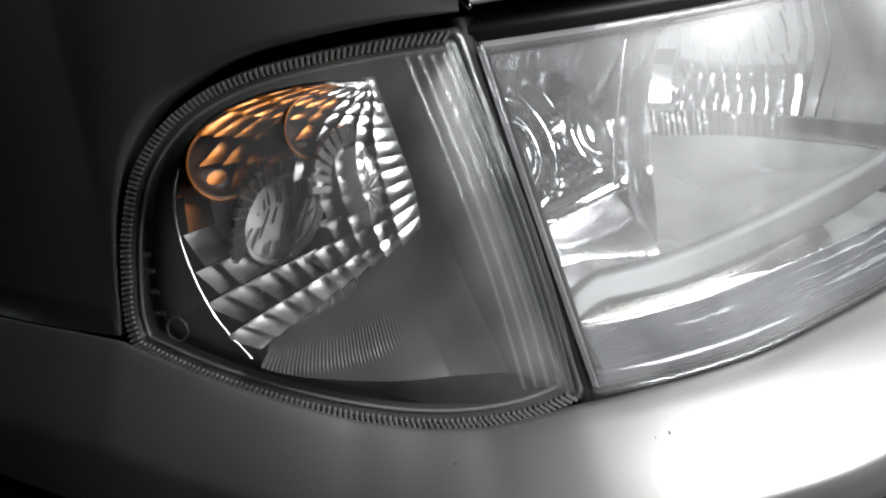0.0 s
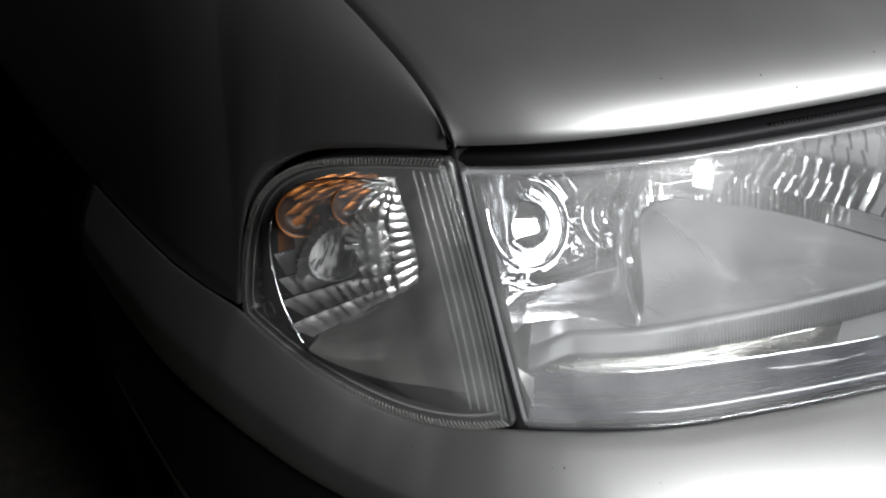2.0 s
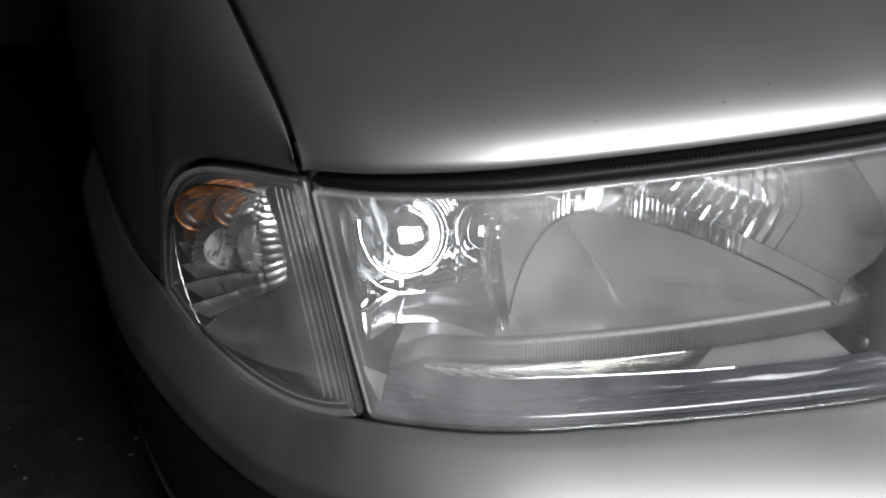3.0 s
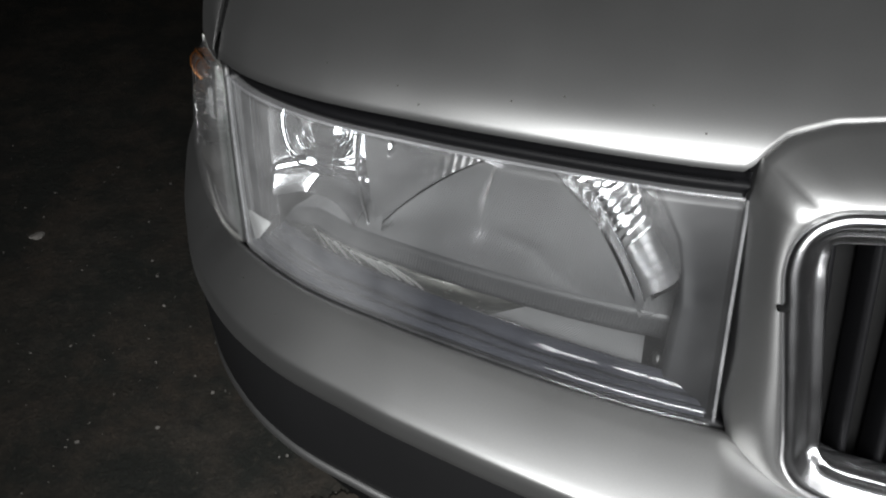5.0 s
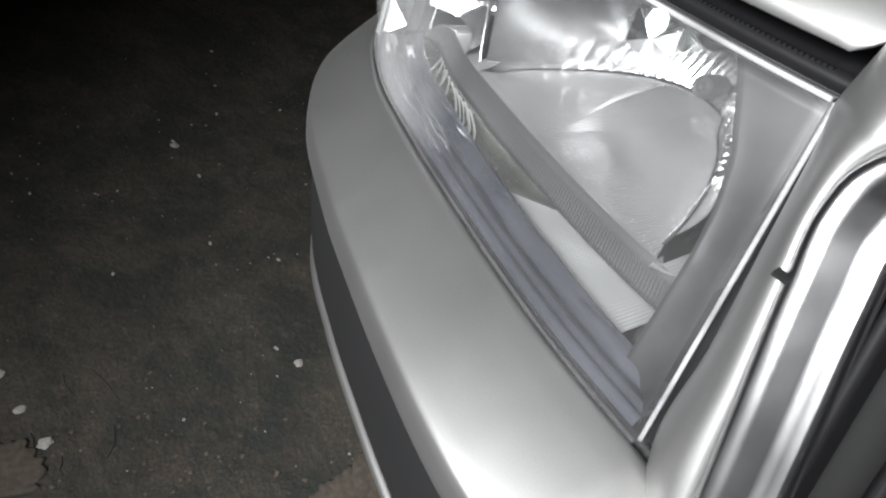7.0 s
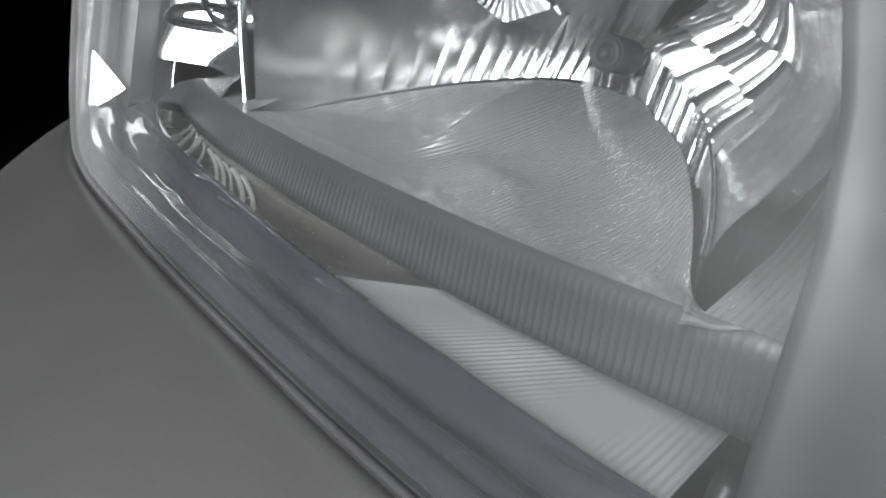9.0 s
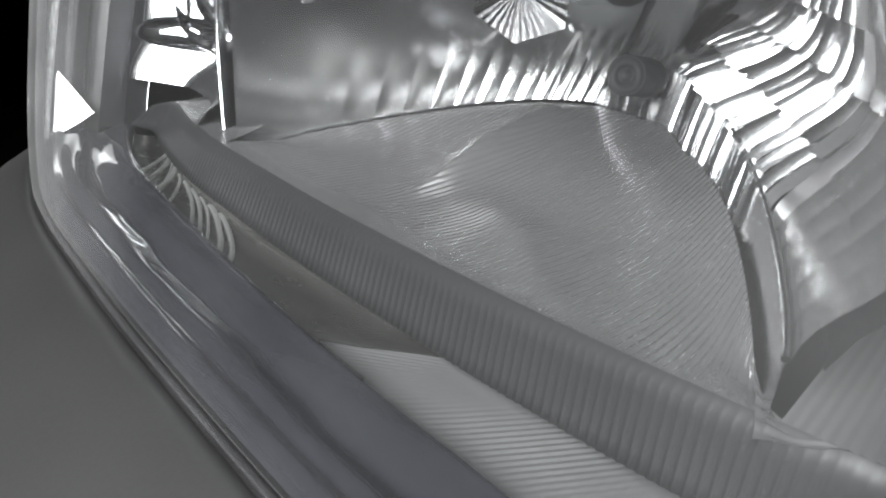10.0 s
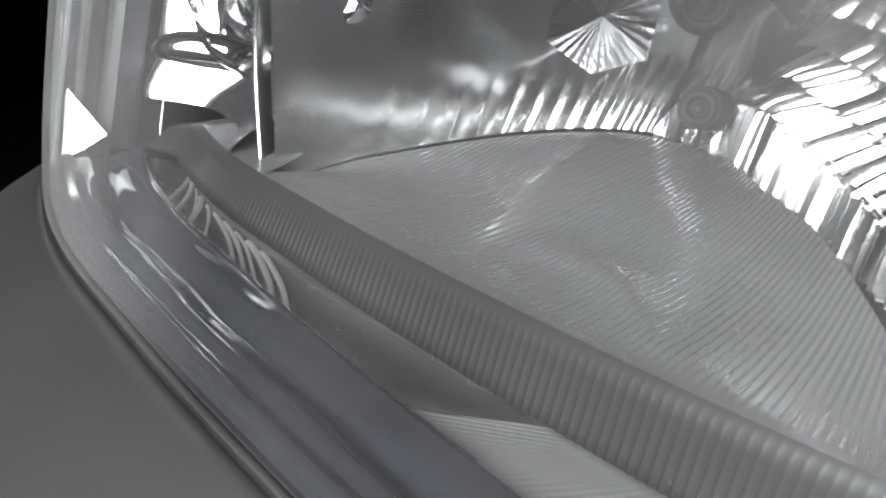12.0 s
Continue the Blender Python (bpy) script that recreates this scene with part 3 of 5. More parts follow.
def lens_shell():
    S, R = np.linspace(0, 1, 90), np.linspace(0, 1, 26)

    def bow(s, r):
        return -0.0030 * (1 - (2 * s - 1) ** 4) * (1 - (2 * r - 1) ** 4)

    full = []
    ext_r = [(-0.035, 0.016), (-0.032, 0.006), (-0.020, 0.0012)]
    rs = [(r, i) for r, i in ext_r] + [(r, 0.0) for r in R] + [(1.004, 0.0010), (1.007, 0.004), (1.008, 0.012)]
    ss = [(-0.014, 0.016), (-0.012, 0.005), (-0.007, 0.001)] + [(s, 0.0) for s in S] + [(1.004, 0.001), (1.007, 0.005), (1.009, 0.016)]
    for r, ir in rs:
        row = []
        for s, i_s in ss:
            u, z = lens_uz(s, min(1.03, max(-0.05, r)))
            k = max(ir, i_s) if (ir and i_s) else ir + i_s
            row.append(pt(u, z, k + bow(min(1, max(0, s)), min(1, max(0, r)))))
        full.append(row)
    # added beads give the lens edge its highlight line, whitened by haze except the foot
    for s_r, label in (((lambda t: (t, 1.002)), "top"), ((lambda t: (t, -0.020)), "foot"), ((lambda t: (-0.006, t)), "inner"), ((lambda t: (1.003, t)), "outer")):
        bm = bmesh.new()
        add_tube(bm, [pt(*lens_uz(*s_r(t)), 0.0016) for t in np.linspace(0, 1, 80)], 0.0011 if label != "foot" else 0.0014, 8)
        part("lens_edge_glint", bm, EDGEBEAD if label == "foot" else EDGEWHITE, head, "thin bead added for the highlight line on the lens edge")
    ob = part("lens", grid(full), GLASS, head, "clear plastic headlight lens, slightly dusty, with rolled edges and a painted veil")
    ob.visible_shadow = False
    thick(ob, 0.0022)


def front_line(x_f, low):
    """The bezel lip's front edge: f 0 at its outboard end to 1 at the grille end."""
    u = mix(0.505, 0.212, x_f)
    b = max(0.0, 4 * x_f * (1 - x_f))
    end = smoothstep(0.06, -0.05, x_f) if x_f < 0.06 else 0.0
    if low:
        return u, mix(0.042, 0.051, x_f) - 0.008 * end, mix(0.652, 0.653, x_f) - 0.004 * b - 0.004 * end
    return u, mix(0.0485, 0.0463, x_f) + 0.003 * b - 0.006 * end, mix(0.6634, 0.6759, x_f) - 0.0045 * b - 0.006 * end


def tray_front(f, low=False, fl=0.0):
    u, i, z = front_line(f, low)
    p = pt(u, 0.64, i + fl)
    p.z = z
    return p


def foot_width(u):
    """How deep the strip along the lens's foot reaches."""
    return ramp(u, ((0.17, 0.0300), (0.32, 0.0300), (0.42, 0.0335), (0.52, 0.0345)))


F_DIV = 0.265
ARC_L, ARC_R = Vector((-0.504, 0.121)), Vector((-0.316, 0.050))
CH = ARC_R - ARC_L
CH_N = Vector((-CH.y, CH.x)).normalized()


ARC_Z = spline([(0.0, 0.6565), (0.03, 0.6640), (0.06, 0.6685), (0.10, 0.6735), (0.18, 0.6805), (0.30, 0.6855), (0.42, 0.6855), (0.55, 0.6855), (0.70, 0.6840), (0.85, 0.6795), (1.0, 0.674)], 400)[0]


def ring_height(a):
    return ramp(a, ((0.0, 0.0015), (0.30, 0.0015), (0.325, 0.015), (0.42, 0.0185), (0.50, 0.0215), (0.60, 0.0170), (0.70, 0.0145), (1.0, 0.0135)))


def arc_depth(a):
    return (0.12 - 0.013 * smoothstep(0.42, 0.58, a)) * max(0.0, math.sin(math.pi * a**0.78)) ** 0.9


def arc_pt(a, dz=0.0, more=0.0):
    q = ARC_L + CH * a + CH_N * (arc_depth(a) + more)
    return Vector((q.x, q.y, float(np.interp(a, ARC_Z[:, 0], ARC_Z[:, 1])) + dz))


def rib(f, pitch=0.0024, length=0.30):
    ph = (f * length / pitch) % 1.0
    return 0.0004 * max(0.0, 1 - abs(ph - 0.5) / 0.3)


def flute(f, pitch=0.0022, depth=0.00035, length=0.30):
    ph = (f * length / pitch) % 1.0
    return depth * (abs(2 * ph - 1) - 0.5)


CREASES = ((0.0050, 0.0084, 0.030, (0.27, 0.90, 0.30, 0.56)), (0.0084, 0.0006, 0.030, (0.30, 0.56, 0.345, 0.22)), (0.0008, 0.0034, 0.07, (0.36, 0.34, 0.54, 0.32)),
           (0.0034, 0.0014, 0.07, (0.54, 0.32, 0.66, 0.14)), (0.0012, 0.0004, 0.06, (0.66, 0.14, 0.80, 0.02)))


def crease_at(a, q, h0, h1, w, seg):
    """Height that one crease of the bezel floor adds at (a, q)."""
    x0, y0, x1, y1 = seg
    dx, dy = x1 - x0, y1 - y0
    t = min(1.0, max(0.0, ((a - x0) * dx + (q - y0) * dy) / (dx * dx + dy * dy)))
    return mix(h0, h1, t) * math.exp(-math.hypot(a - x0 - t * dx, q - y0 - t * dy) / w)


def tray():
    # ribbed lip along the whole lamp
    n = 1240
    fs = np.linspace(-0.046, 1.045, n)
    rows = []
    for low_t in (1.06, 1.0, 0.75, 0.5, 0.25, 0.08):
        row = []
        for f in fs:
            a, b = tray_front(f, False), tray_front(f, True)
            p = a.lerp(b, low_t)
            u = front_line(f, False)[0]
            p = p + normal(u) * (rib(f) * smoothstep(0.18, 0.34, f) * smoothstep(0.0, 0.6, low_t) - (0.006 if low_t > 1 else 0))
            row.append(p)
        rows.append(row)
    row = []
    for f in fs:
        u = front_line(f, False)[0]
        row.append(tray_front(f, False) - normal(u) * 0.0025 + Vector((0, 0, 0.0003)))
    rows.append(row)
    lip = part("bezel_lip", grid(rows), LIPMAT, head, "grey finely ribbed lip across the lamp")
    # fan-shaped bezel floor behind the lip
    rows = []
    A = np.linspace(0.0, 1.0, 620)
    for q in np.r_[np.linspace(0, 0.1, 4), np.linspace(0.15, 1, 22)]:
        row = []
        for a in A:
            f = mix(F_DIV, 1.0, a)
            u = front_line(f, False)[0]
            p0 = tray_front(f, False) - normal(u) * 0.0025 + Vector((0, 0, 0.0003))
            p1 = arc_pt(a)
            p = p0.lerp(p1, q)
            calm = 1 - 0.7 * smoothstep(0.5, 0.72, a)
            dip = 0.007 * math.sin(math.pi * q) * math.sin(math.pi * a)
            wave = (0.0014 * math.sin(2 * math.pi * (a * 1.25 + q * 0.8 + 0.1)) + 0.0004 * math.sin(2 * math.pi * (a * 2.3 - q * 1.1))) * math.sin(math.pi * q) * calm
            crease = max(crease_at(a, q, *c) for c in CREASES) * smoothstep(0.0, 0.12, q)
            p.z += -dip + wave + crease + flute(a, 0.0022, 0.0003, 0.22) * smoothstep(0.02, 0.12, q)
            row.append(p)
        rows.append(row)
    part("bezel_floor", grid(rows), TRAYMAT, head, "grey fluted bezel floor, fan-shaped and wavy")
    # closing piece behind the lip's inner end
    rows = []
    for back, up in ((0.0025, 0.0003), (0.008, 0.0012), (0.018, 0.003), (0.034, 0.006), (0.046, 0.011), (0.058, 0.019), (0.068, 0.029), (0.075, 0.040)):
        rows.append([tray_front(f, False) - normal(front_line(f, False)[0]) * back + Vector((0, 0, up + 0.8 * flute(f, 0.0022, 0.00035, 0.30))) for f in np.linspace(0.962, 1.05, 100)])
    part("bezel_end", grid(rows), TRAYMAT, head, "grey fluted end piece of the bezel floor")
    # outboard ledge between lip and fog reflector
    rows = []
    for q in np.linspace(0, 1, 12):
        row = []
        for f in np.linspace(-0.044, F_DIV + 0.012, 90):
            u = front_line(f, False)[0]
            p0 = tray_front(f, False) - normal(u) * 0.0025 + Vector((0, 0, 0.0003))
            p1 = pt(min(0.53, u + 0.032 * smoothstep(0.0, F_DIV, f)), 0.64, 0.098)
            p1.z = 0.664 + 0.014 * q
            p = p0.lerp(p1, q)
            p.z += flute(f, 0.0022, 0.0003)
            row.append(p)
        rows.append(row)
    part("outer_ledge", grid(rows), TRAYMAT, head, "grey ribbed ledge under the small lamps")
    # foot strip inside the lens
    rows = []
    foot = spline([(0.0028, 0.6405), (0.0040, 0.6438), (0.0062, 0.6448), (0.0085, 0.6440), (0.0100, 0.6446), (0.0125, 0.6452), (0.0148, 0.6444), (0.0170, 0.6434), (0.0195, 0.6440), (0.0215, 0.6458),
                   (0.0240, 0.6472), (0.0262, 0.6478), (0.0285, 0.6482), (0.0300, 0.6465), (0.0305, 0.640)], 44)[0]
    for i, z in foot:
        row = []
        for u in np.linspace(0.172, 0.5165, 220):
            mid = smoothstep(0.008, 0.02, i) * (1 - smoothstep(0.026, 0.03, i))
            w = (0.0008 * math.sin(u * 70 + 260 * i) + 0.0006 * math.sin(u * 37 - 340 * i) + 0.0006 * math.sin(u * 150 + 530 * i) * math.sin(u * 61)) * mid
            p = pt(u, 0.64, i * foot_width(u) / 0.030 + 0.4 * w)
            p.z = z + 0.55 * w
            row.append(p)
        rows.append(row)
    part("lens_foot", grid(rows), FOOTMAT, head, "glossy grey strip along the foot of the lens")
    # fluted floor under the lip
    rows = []
    for th in np.linspace(0, 1, 15):
        row = []
        for u in np.linspace(0.214, 0.330 - 0.055 * th, 420):
            p = pt(u, 0.64, mix(foot_width(u), 0.074, th))
            p.z = 0.6430 + 0.004 * th + 0.6 * flute(u, 0.0021, 0.0006, 1.0) * smoothstep(0.04, 0.2, th)
            row.append(p)
        rows.append(row)
    part("lower_floor", grid(rows), PALEMAT, head, "pale fluted floor under the lip")

    # mirrored trough towards the corner: a flat floor, then a steep wall
    def trough_pt(u, th, lift=0.0):
        d = u - (0.330 - 0.055 * th)
        depth = smoothstep(0.0, 0.014, d)
        top_i = mix(0.074, mix(0.056, 0.0500, smoothstep(0.03, 0.09, d)), depth)
        k1 = mix(th, min(1.0, th / 0.36) * 0.9 + 0.1 * th, depth)
        p = pt(u, 0.64, mix(foot_width(u), top_i, k1))
        p.z = 0.6430 + lift + mix(0.004 * th, 0.0150 * max(0.0, (th - 0.36) / 0.64) - 0.0010 * min(1.0, th / 0.3), depth)
        return p - normal(u) * 0.0003 * math.sin(60 * u + 4 * th) * depth
    part("lower_reflector", grid([[trough_pt(u, th) for u in np.linspace(0.330 - 0.055 * th, 0.520, 260)] for th in np.linspace(0, 1, 22)]), TROUGHMAT, head, "mirrored trough under the lip")
    # added bright tubes stand in for highlight streaks on the trough's curved wall
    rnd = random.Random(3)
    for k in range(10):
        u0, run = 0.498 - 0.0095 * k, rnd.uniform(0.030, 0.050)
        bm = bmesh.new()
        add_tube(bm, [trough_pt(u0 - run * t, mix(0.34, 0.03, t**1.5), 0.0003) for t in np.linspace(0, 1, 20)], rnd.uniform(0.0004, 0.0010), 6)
        part("trough_glint", bm, GLINTMAT, head, "thin bright tube standing in for a highlight streak in the trough")
    # chrome tube drawn for the highlight line along the trough's front edge
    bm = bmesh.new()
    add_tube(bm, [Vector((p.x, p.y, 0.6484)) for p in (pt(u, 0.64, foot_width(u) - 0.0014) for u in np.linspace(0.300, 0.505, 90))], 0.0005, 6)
    part("trough_edge_glint", bm, CHROME, head, "thin chrome tube for the highlight along the trough's front edge")


def left_rim(z):
    b = math.sin(math.pi * min(1, max(0, (z - 0.656) / 0.105)))
    return Vector((mix(-0.504, -0.507, (z - 0.656) / 0.10) - 0.011 * b, 0.121 + 0.006 * b, z))


def right_rim(z):
    return Vector((ramp(z, ((0.65, -0.2955), (0.70, -0.298), (0.72, -0.302), (0.74, -0.309), (0.765, -0.328), (0.78, -0.345))), ramp(z, ((0.65, 0.026), (0.70, 0.036), (0.72, 0.044), (0.74, 0.050), (0.765, 0.062), (0.78, 0.070))), z))


def bowl_pt(a, b):
    """Main reflector: a across, b from the ring's ridge to the top."""
    z_top = mix(0.757, 0.770, a)
    left = 1 - smoothstep(0.36, 0.48, a)
    z_low = arc_pt(a, ring_height(a) - 0.0005).z
    z = mix(z_low, z_top, b)
    L, R = left_rim(z), right_rim(z)
    c = R - L
    n = Vector((-c.y, c.x, 0)).normalized()
    swell = max(0.0, math.sin(math.pi * a)) ** 0.6
    dep = (0.134 - 0.020 * smoothstep(0.40, 0.58, a)) * max(0.0, math.sin(math.pi * a**mix(0.82, 0.72, b))) ** mix(0.72, 1.15, smoothstep(0.0, 0.6, b) * smoothstep(0.4, 0.7, a)) + mix(0.014 * math.sin(math.pi * b), 0.026, left) * swell
    p = arc_pt(a, ring_height(a) - 0.0005, 0.003).lerp(L + c * a + n * dep, mix(smoothstep(-0.02, 0.45, b), b, left))
    p.z = z
    # upright flutes low on the smooth half, shaped to imitate reflections of the facets
    foot = left * smoothstep(0.0, 0.03, a) * (1 - smoothstep(0.0, 0.034, z - z_low))
    return p - n * 0.0008 * foot * abs(math.sin(math.pi * a / 0.021))


def main_reflector():
    rnd = random.Random(5)
    bm = bmesh.new()
    # fluted ring behind the bezel floor
    cols = 792
    low, mid, high = [], [], []
    tilt = [(rnd.uniform(-0.16, 0.08), rnd.uniform(0.14, 0.36)) for _ in range(67)]
    for k in range(cols + 1):
        a = k / cols
        h = ring_height(a)
        # towards the grille the flutes turn into steps that face the front
        k2 = smoothstep(0.29, 0.33, a) * (1 - smoothstep(0.74, 0.84, a))
        cell = math.floor(a * 66)
        mid_a = (cell + 0.5) / 66
        w2 = k2 * (arc_depth(mid_a) - arc_depth(a) + (a - mid_a) * CH.length * (0.378 + tilt[cell][0]))
        fz = tilt[cell][1] * k2
        low.append(arc_pt(a, -0.003, 0.0026 + w2))
        mid.append(arc_pt(a, 0.4 * h, 0.0022 + w2 + fz * 0.4 * h))
        high.append(arc_pt(a, h, 0.0018 + w2 + fz * h))
    add_grid(bm, [low, mid, high])
    part("reflector_ring", bm, RINGMAT, head, "mirrored fluted ring")
    bm = bmesh.new()
    add_tube(bm, [arc_pt(a, ring_height(a) + 0.0003, 0.0012) for a in np.linspace(0.33, 1, 90)], 0.0007, 6)
    part("reflector_ridge", bm, CHROME, head)
    # bowl: smooth on one half, steps that are each tilted a little on the other
    bm = bmesh.new()
    na, nb = 40, 6
    # smooth mirror towards the corner
    add_grid(bm, [[bowl_pt(a, b) for a in (18 / na) * np.linspace(0, 1, 330) ** 1.5] for b in np.linspace(0, 1, 44)])
    part("main_reflector", bm, BOWLMAT, head, "deep smooth mirror bowl of the main beam")
    bm = bmesh.new()
    dull = bmesh.new()
    for i in range(18, na):
        for j in range(nb):
            a0, a1, b0, b1 = max(0.012, i / na), (i + 1) / na, j / nb, (j + 1) / nb
            am, bmid = (a0 + a1) / 2, (b0 + b1) / 2
            p0 = bowl_pt(am, bmid)
            ta, tb = bowl_pt(a1, bmid) - bowl_pt(a0, bmid), bowl_pt(am, b1) - bowl_pt(am, b0)
            inward = ta.cross(tb).normalized()
            if inward.y > 0:
                inward = -inward
            k = smoothstep(0.40, 0.52, am) * (1 - smoothstep(0.80, 0.90, am))
            low = 1 - smoothstep(0.05, 0.45, bmid)
            calm = 1 - smoothstep(0.78, 0.9, am)
            saw_a = rnd.uniform(-1, 1) * (0.06 + 0.14 * low) * calm
            saw_b = rnd.uniform(-1, 1) * (0.05 + 0.12 * low) * calm
            # towards the grille the facets are steps that face the front
            fx, fz = rnd.uniform(-0.20, 0.08), 0.30 + rnd.uniform(-0.14, 0.14)
            rows = []
            for jj in range(5):
                row = []
                for ii in range(5):
                    x, y = ii / 4 - 0.5, jj / 4 - 0.5
                    p = bowl_pt(min(1.0, mix(a0, a1, ii / 4) + 0.050 * k * (jj / 4 - 0.5) * (1 - am) * 3), mix(b0, b1, jj / 4))
                    q = p + inward * (saw_a * x * ta.length + saw_b * y * tb.length + 0.03 * ta.length * (0.5 - 2 * x * x) + 0.02 * tb.length * (0.5 - 2 * y * y))
                    step = Vector((p.x, p0.y + fx * (p.x - p0.x) + fz * (p.z - p0.z) + 0.012 * tb.length * 4 * y * y + 0.012 * ta.length * 4 * x * x, p.z))
                    row.append(q.lerp(step, k))
                rows.append(row)
            add_grid(dull if am > 0.83 else bm, rows)
    part("reflector_end", dull, TRAYMAT, head, "dull grey end of the main reflector", weld=False)
    back = []
    for b in np.linspace(0, 1, 12):
        row = []
        for a in np.linspace(0.40, 1, 50):
            n = (bowl_pt(min(1, a + 0.01), b) - bowl_pt(a - 0.01, b)).cross(Vector((0, 0, 1))).normalized()
            row.append(bowl_pt(a, b) + n * (-0.0045 if n.y < 0 else 0.0045))
        back.append(row)
    add_grid(bm, back)
    part("faceted_reflector", bm, RINGMAT, head, "stepped mirror facets of the main beam", smooth=True, weld=False)
    # rim line
    bm = bmesh.new()
    zs = np.linspace(0.657, 0.757, 40)
    add_grid(bm, [[left_rim(z) + Vector((-x, y, 0)) for z in zs] for x, y in ((0.0002, 0.006), (0.0, 0.0), (0.0012, -0.0010), (0.0024, 0.0), (0.0022, 0.006))])
    part("reflector_edge", bm, CHROME, head, "bright curved edge of the main reflector")
    # grey bezel between bowl and lens at the grille side
    rows = []
    for k in range(10):
        t = k / 9
        row = []
        for z in np.linspace(0.642, 0.776, 40):
            a = pt(lens_right(z) + 0.0025, z, 0.004)
            b = right_rim(z)
            p = a.lerp(b, t)
            p.y += 0.006 * math.sin(math.pi * t)
            row.append(p)
        rows.append(row)
    rim = rows[-1]
    rows.append([p + Vector((-0.001, 0.012, 0)) for p in rim])
    part("side_bezel", grid(rows), BEZEL, head, "smooth grey bezel beside the main reflector")
    # ceiling of the lamp
    rows = []
    for t in np.linspace(0, 1, 8):
        row = []
        for s in np.linspace(0.003, 0.997, 60):
            u, z = lens_uz(s, 1.0)
            p = pt(u, z - 0.001, 0.003 + 0.15 * t)
            p.z = z - 0.0005 + 0.003 * t
            row.append(p)
        rows.append(row)
    part("lamp_roof", grid(rows), TRAYMAT, head, "grey roof of the lamp housing")
    # rear shell closes the housing
    rows = []
    for z in np.linspace(0.62, 0.79, 6):
        rows.append([pt(u, 0.64, 0.20) + Vector((0, 0.0, z - 0.64)) for u in np.linspace(0.13, 0.50, 40)])
    part("rear_shell", grid(rows), BLACK, head)


def frame_at(p, direction):
    """Matrix with local z along direction."""
    return Matrix.Translation(p) @ Vector(direction).to_track_quat("Z", "Y").to_matrix().to_4x4()


def bulb_and_shield():
    # faceted pyramid shield with its carrier
    c = Vector((-0.418, 0.150, 0.710))
    d = Vector((0.25, -0.90, -0.05)).normalized()
    m = frame_at(c + Vector((0.003, 0, 0.0155)), d)
    bm = bmesh.new()
    ang = [(0, -0.0165), (0.0140, -0.0098), (0.0140, 0.0098), (0, 0.0165), (-0.0140, 0.0098), (-0.0140, -0.0098)]
    ring = [m @ Vector((x, y, 0.0)) for x, y in ang]
    back = [m @ Vector((x, y, -0.012)) for x, y in ang]
    tip = m @ Vector((0, 0, 0.006))
    for k in range(6):
        a, b = ring[k], ring[(k + 1) % 6]
        n = (a - tip).cross(b - tip).normalized()
        rows = []
        for t in np.linspace(0.02, 1, 12):
            rows.append([tip.lerp(a.lerp(b, q), t) + n * 0.00009 * t * (1 if i % 2 else -1) for i, q in enumerate(np.linspace(0, 1, 13))])
        add_grid(bm, rows)
        add_grid(bm, [[a, b], [back[k], back[(k + 1) % 6]]])
    s = part("bulb_shield", bm, MIRROR, head, "faceted mirror shield before the bulb", smooth=False)
    bm = bmesh.new()
    for sgn in (-1, 1):
        add_tube(bm, [m @ Vector((sgn * 0.011, -0.004, -0.006)), m @ Vector((sgn * 0.013, -0.014, -0.03)), m @ Vector((sgn * 0.012, -0.016, -0.060))], 0.0011, 6)
    part("shield_stay", bm, CHROME, s)
    bm = bmesh.new()
    add_lathe(bm, [(0.0, 0.012), (0.004, 0.011), (0.0075, 0.006), (0.009, -0.004), (0.009, -0.030), (0.014, -0.034), (0.014, -0.045)], frame_at(c + Vector((0.012, 0.012, 0.022)), d), 32)
    sock = bmesh.new()
    add_lathe(sock, [(0.0, 0.004), (0.0025, 0.004), (0.0032, 0.002), (0.0052, 0.002), (0.0058, 0.0035), (0.0074, 0.003), (0.0080, 0.0005), (0.0096, 0.0), (0.010, -0.015)], frame_at(Vector((-0.3955, 0.180, 0.7325)), d), 36)
    part("bulb_socket", sock, PLUGMAT, head, "dark round bulb socket with stepped rings")
    part("bulb", bm, BULBGLASS, head, "clear halogen bulb behind its shield").visible_shadow = False
    # round dark plug low in the bowl
    bm = bmesh.new()
    m2 = frame_at(Vector((-0.389, 0.182, 0.7025)), Vector((-0.05, -1, 0.12)))
    add_lathe(bm, [(0.0001, 0.0004), (0.0018, 0.0004), (0.0020, 0.0009), (0.0027, 0.0009), (0.0029, 0.0), (0.0056, -0.0002), (0.0060, 0.0008), (0.0066, 0.0006), (0.0068, -0.02)], m2, 40)
    part("adjuster_plug", bm, PLUGMAT, head, "round dark plug low in the reflector")
    bm = bmesh.new()
    add_box(bm, (-0.2985, 0.0415, 0.6475), Vector((0.0028, 0, 0)), Vector((0, 0.0045, 0)), Vector((0, 0, 0.006)))
    bmesh.ops.bevel(bm, geom=bm.edges[:], offset=0.001, segments=2, affect="EDGES")
    part("clip", bm, DARKBEZ, head, "small dark clip at the end of the lip")


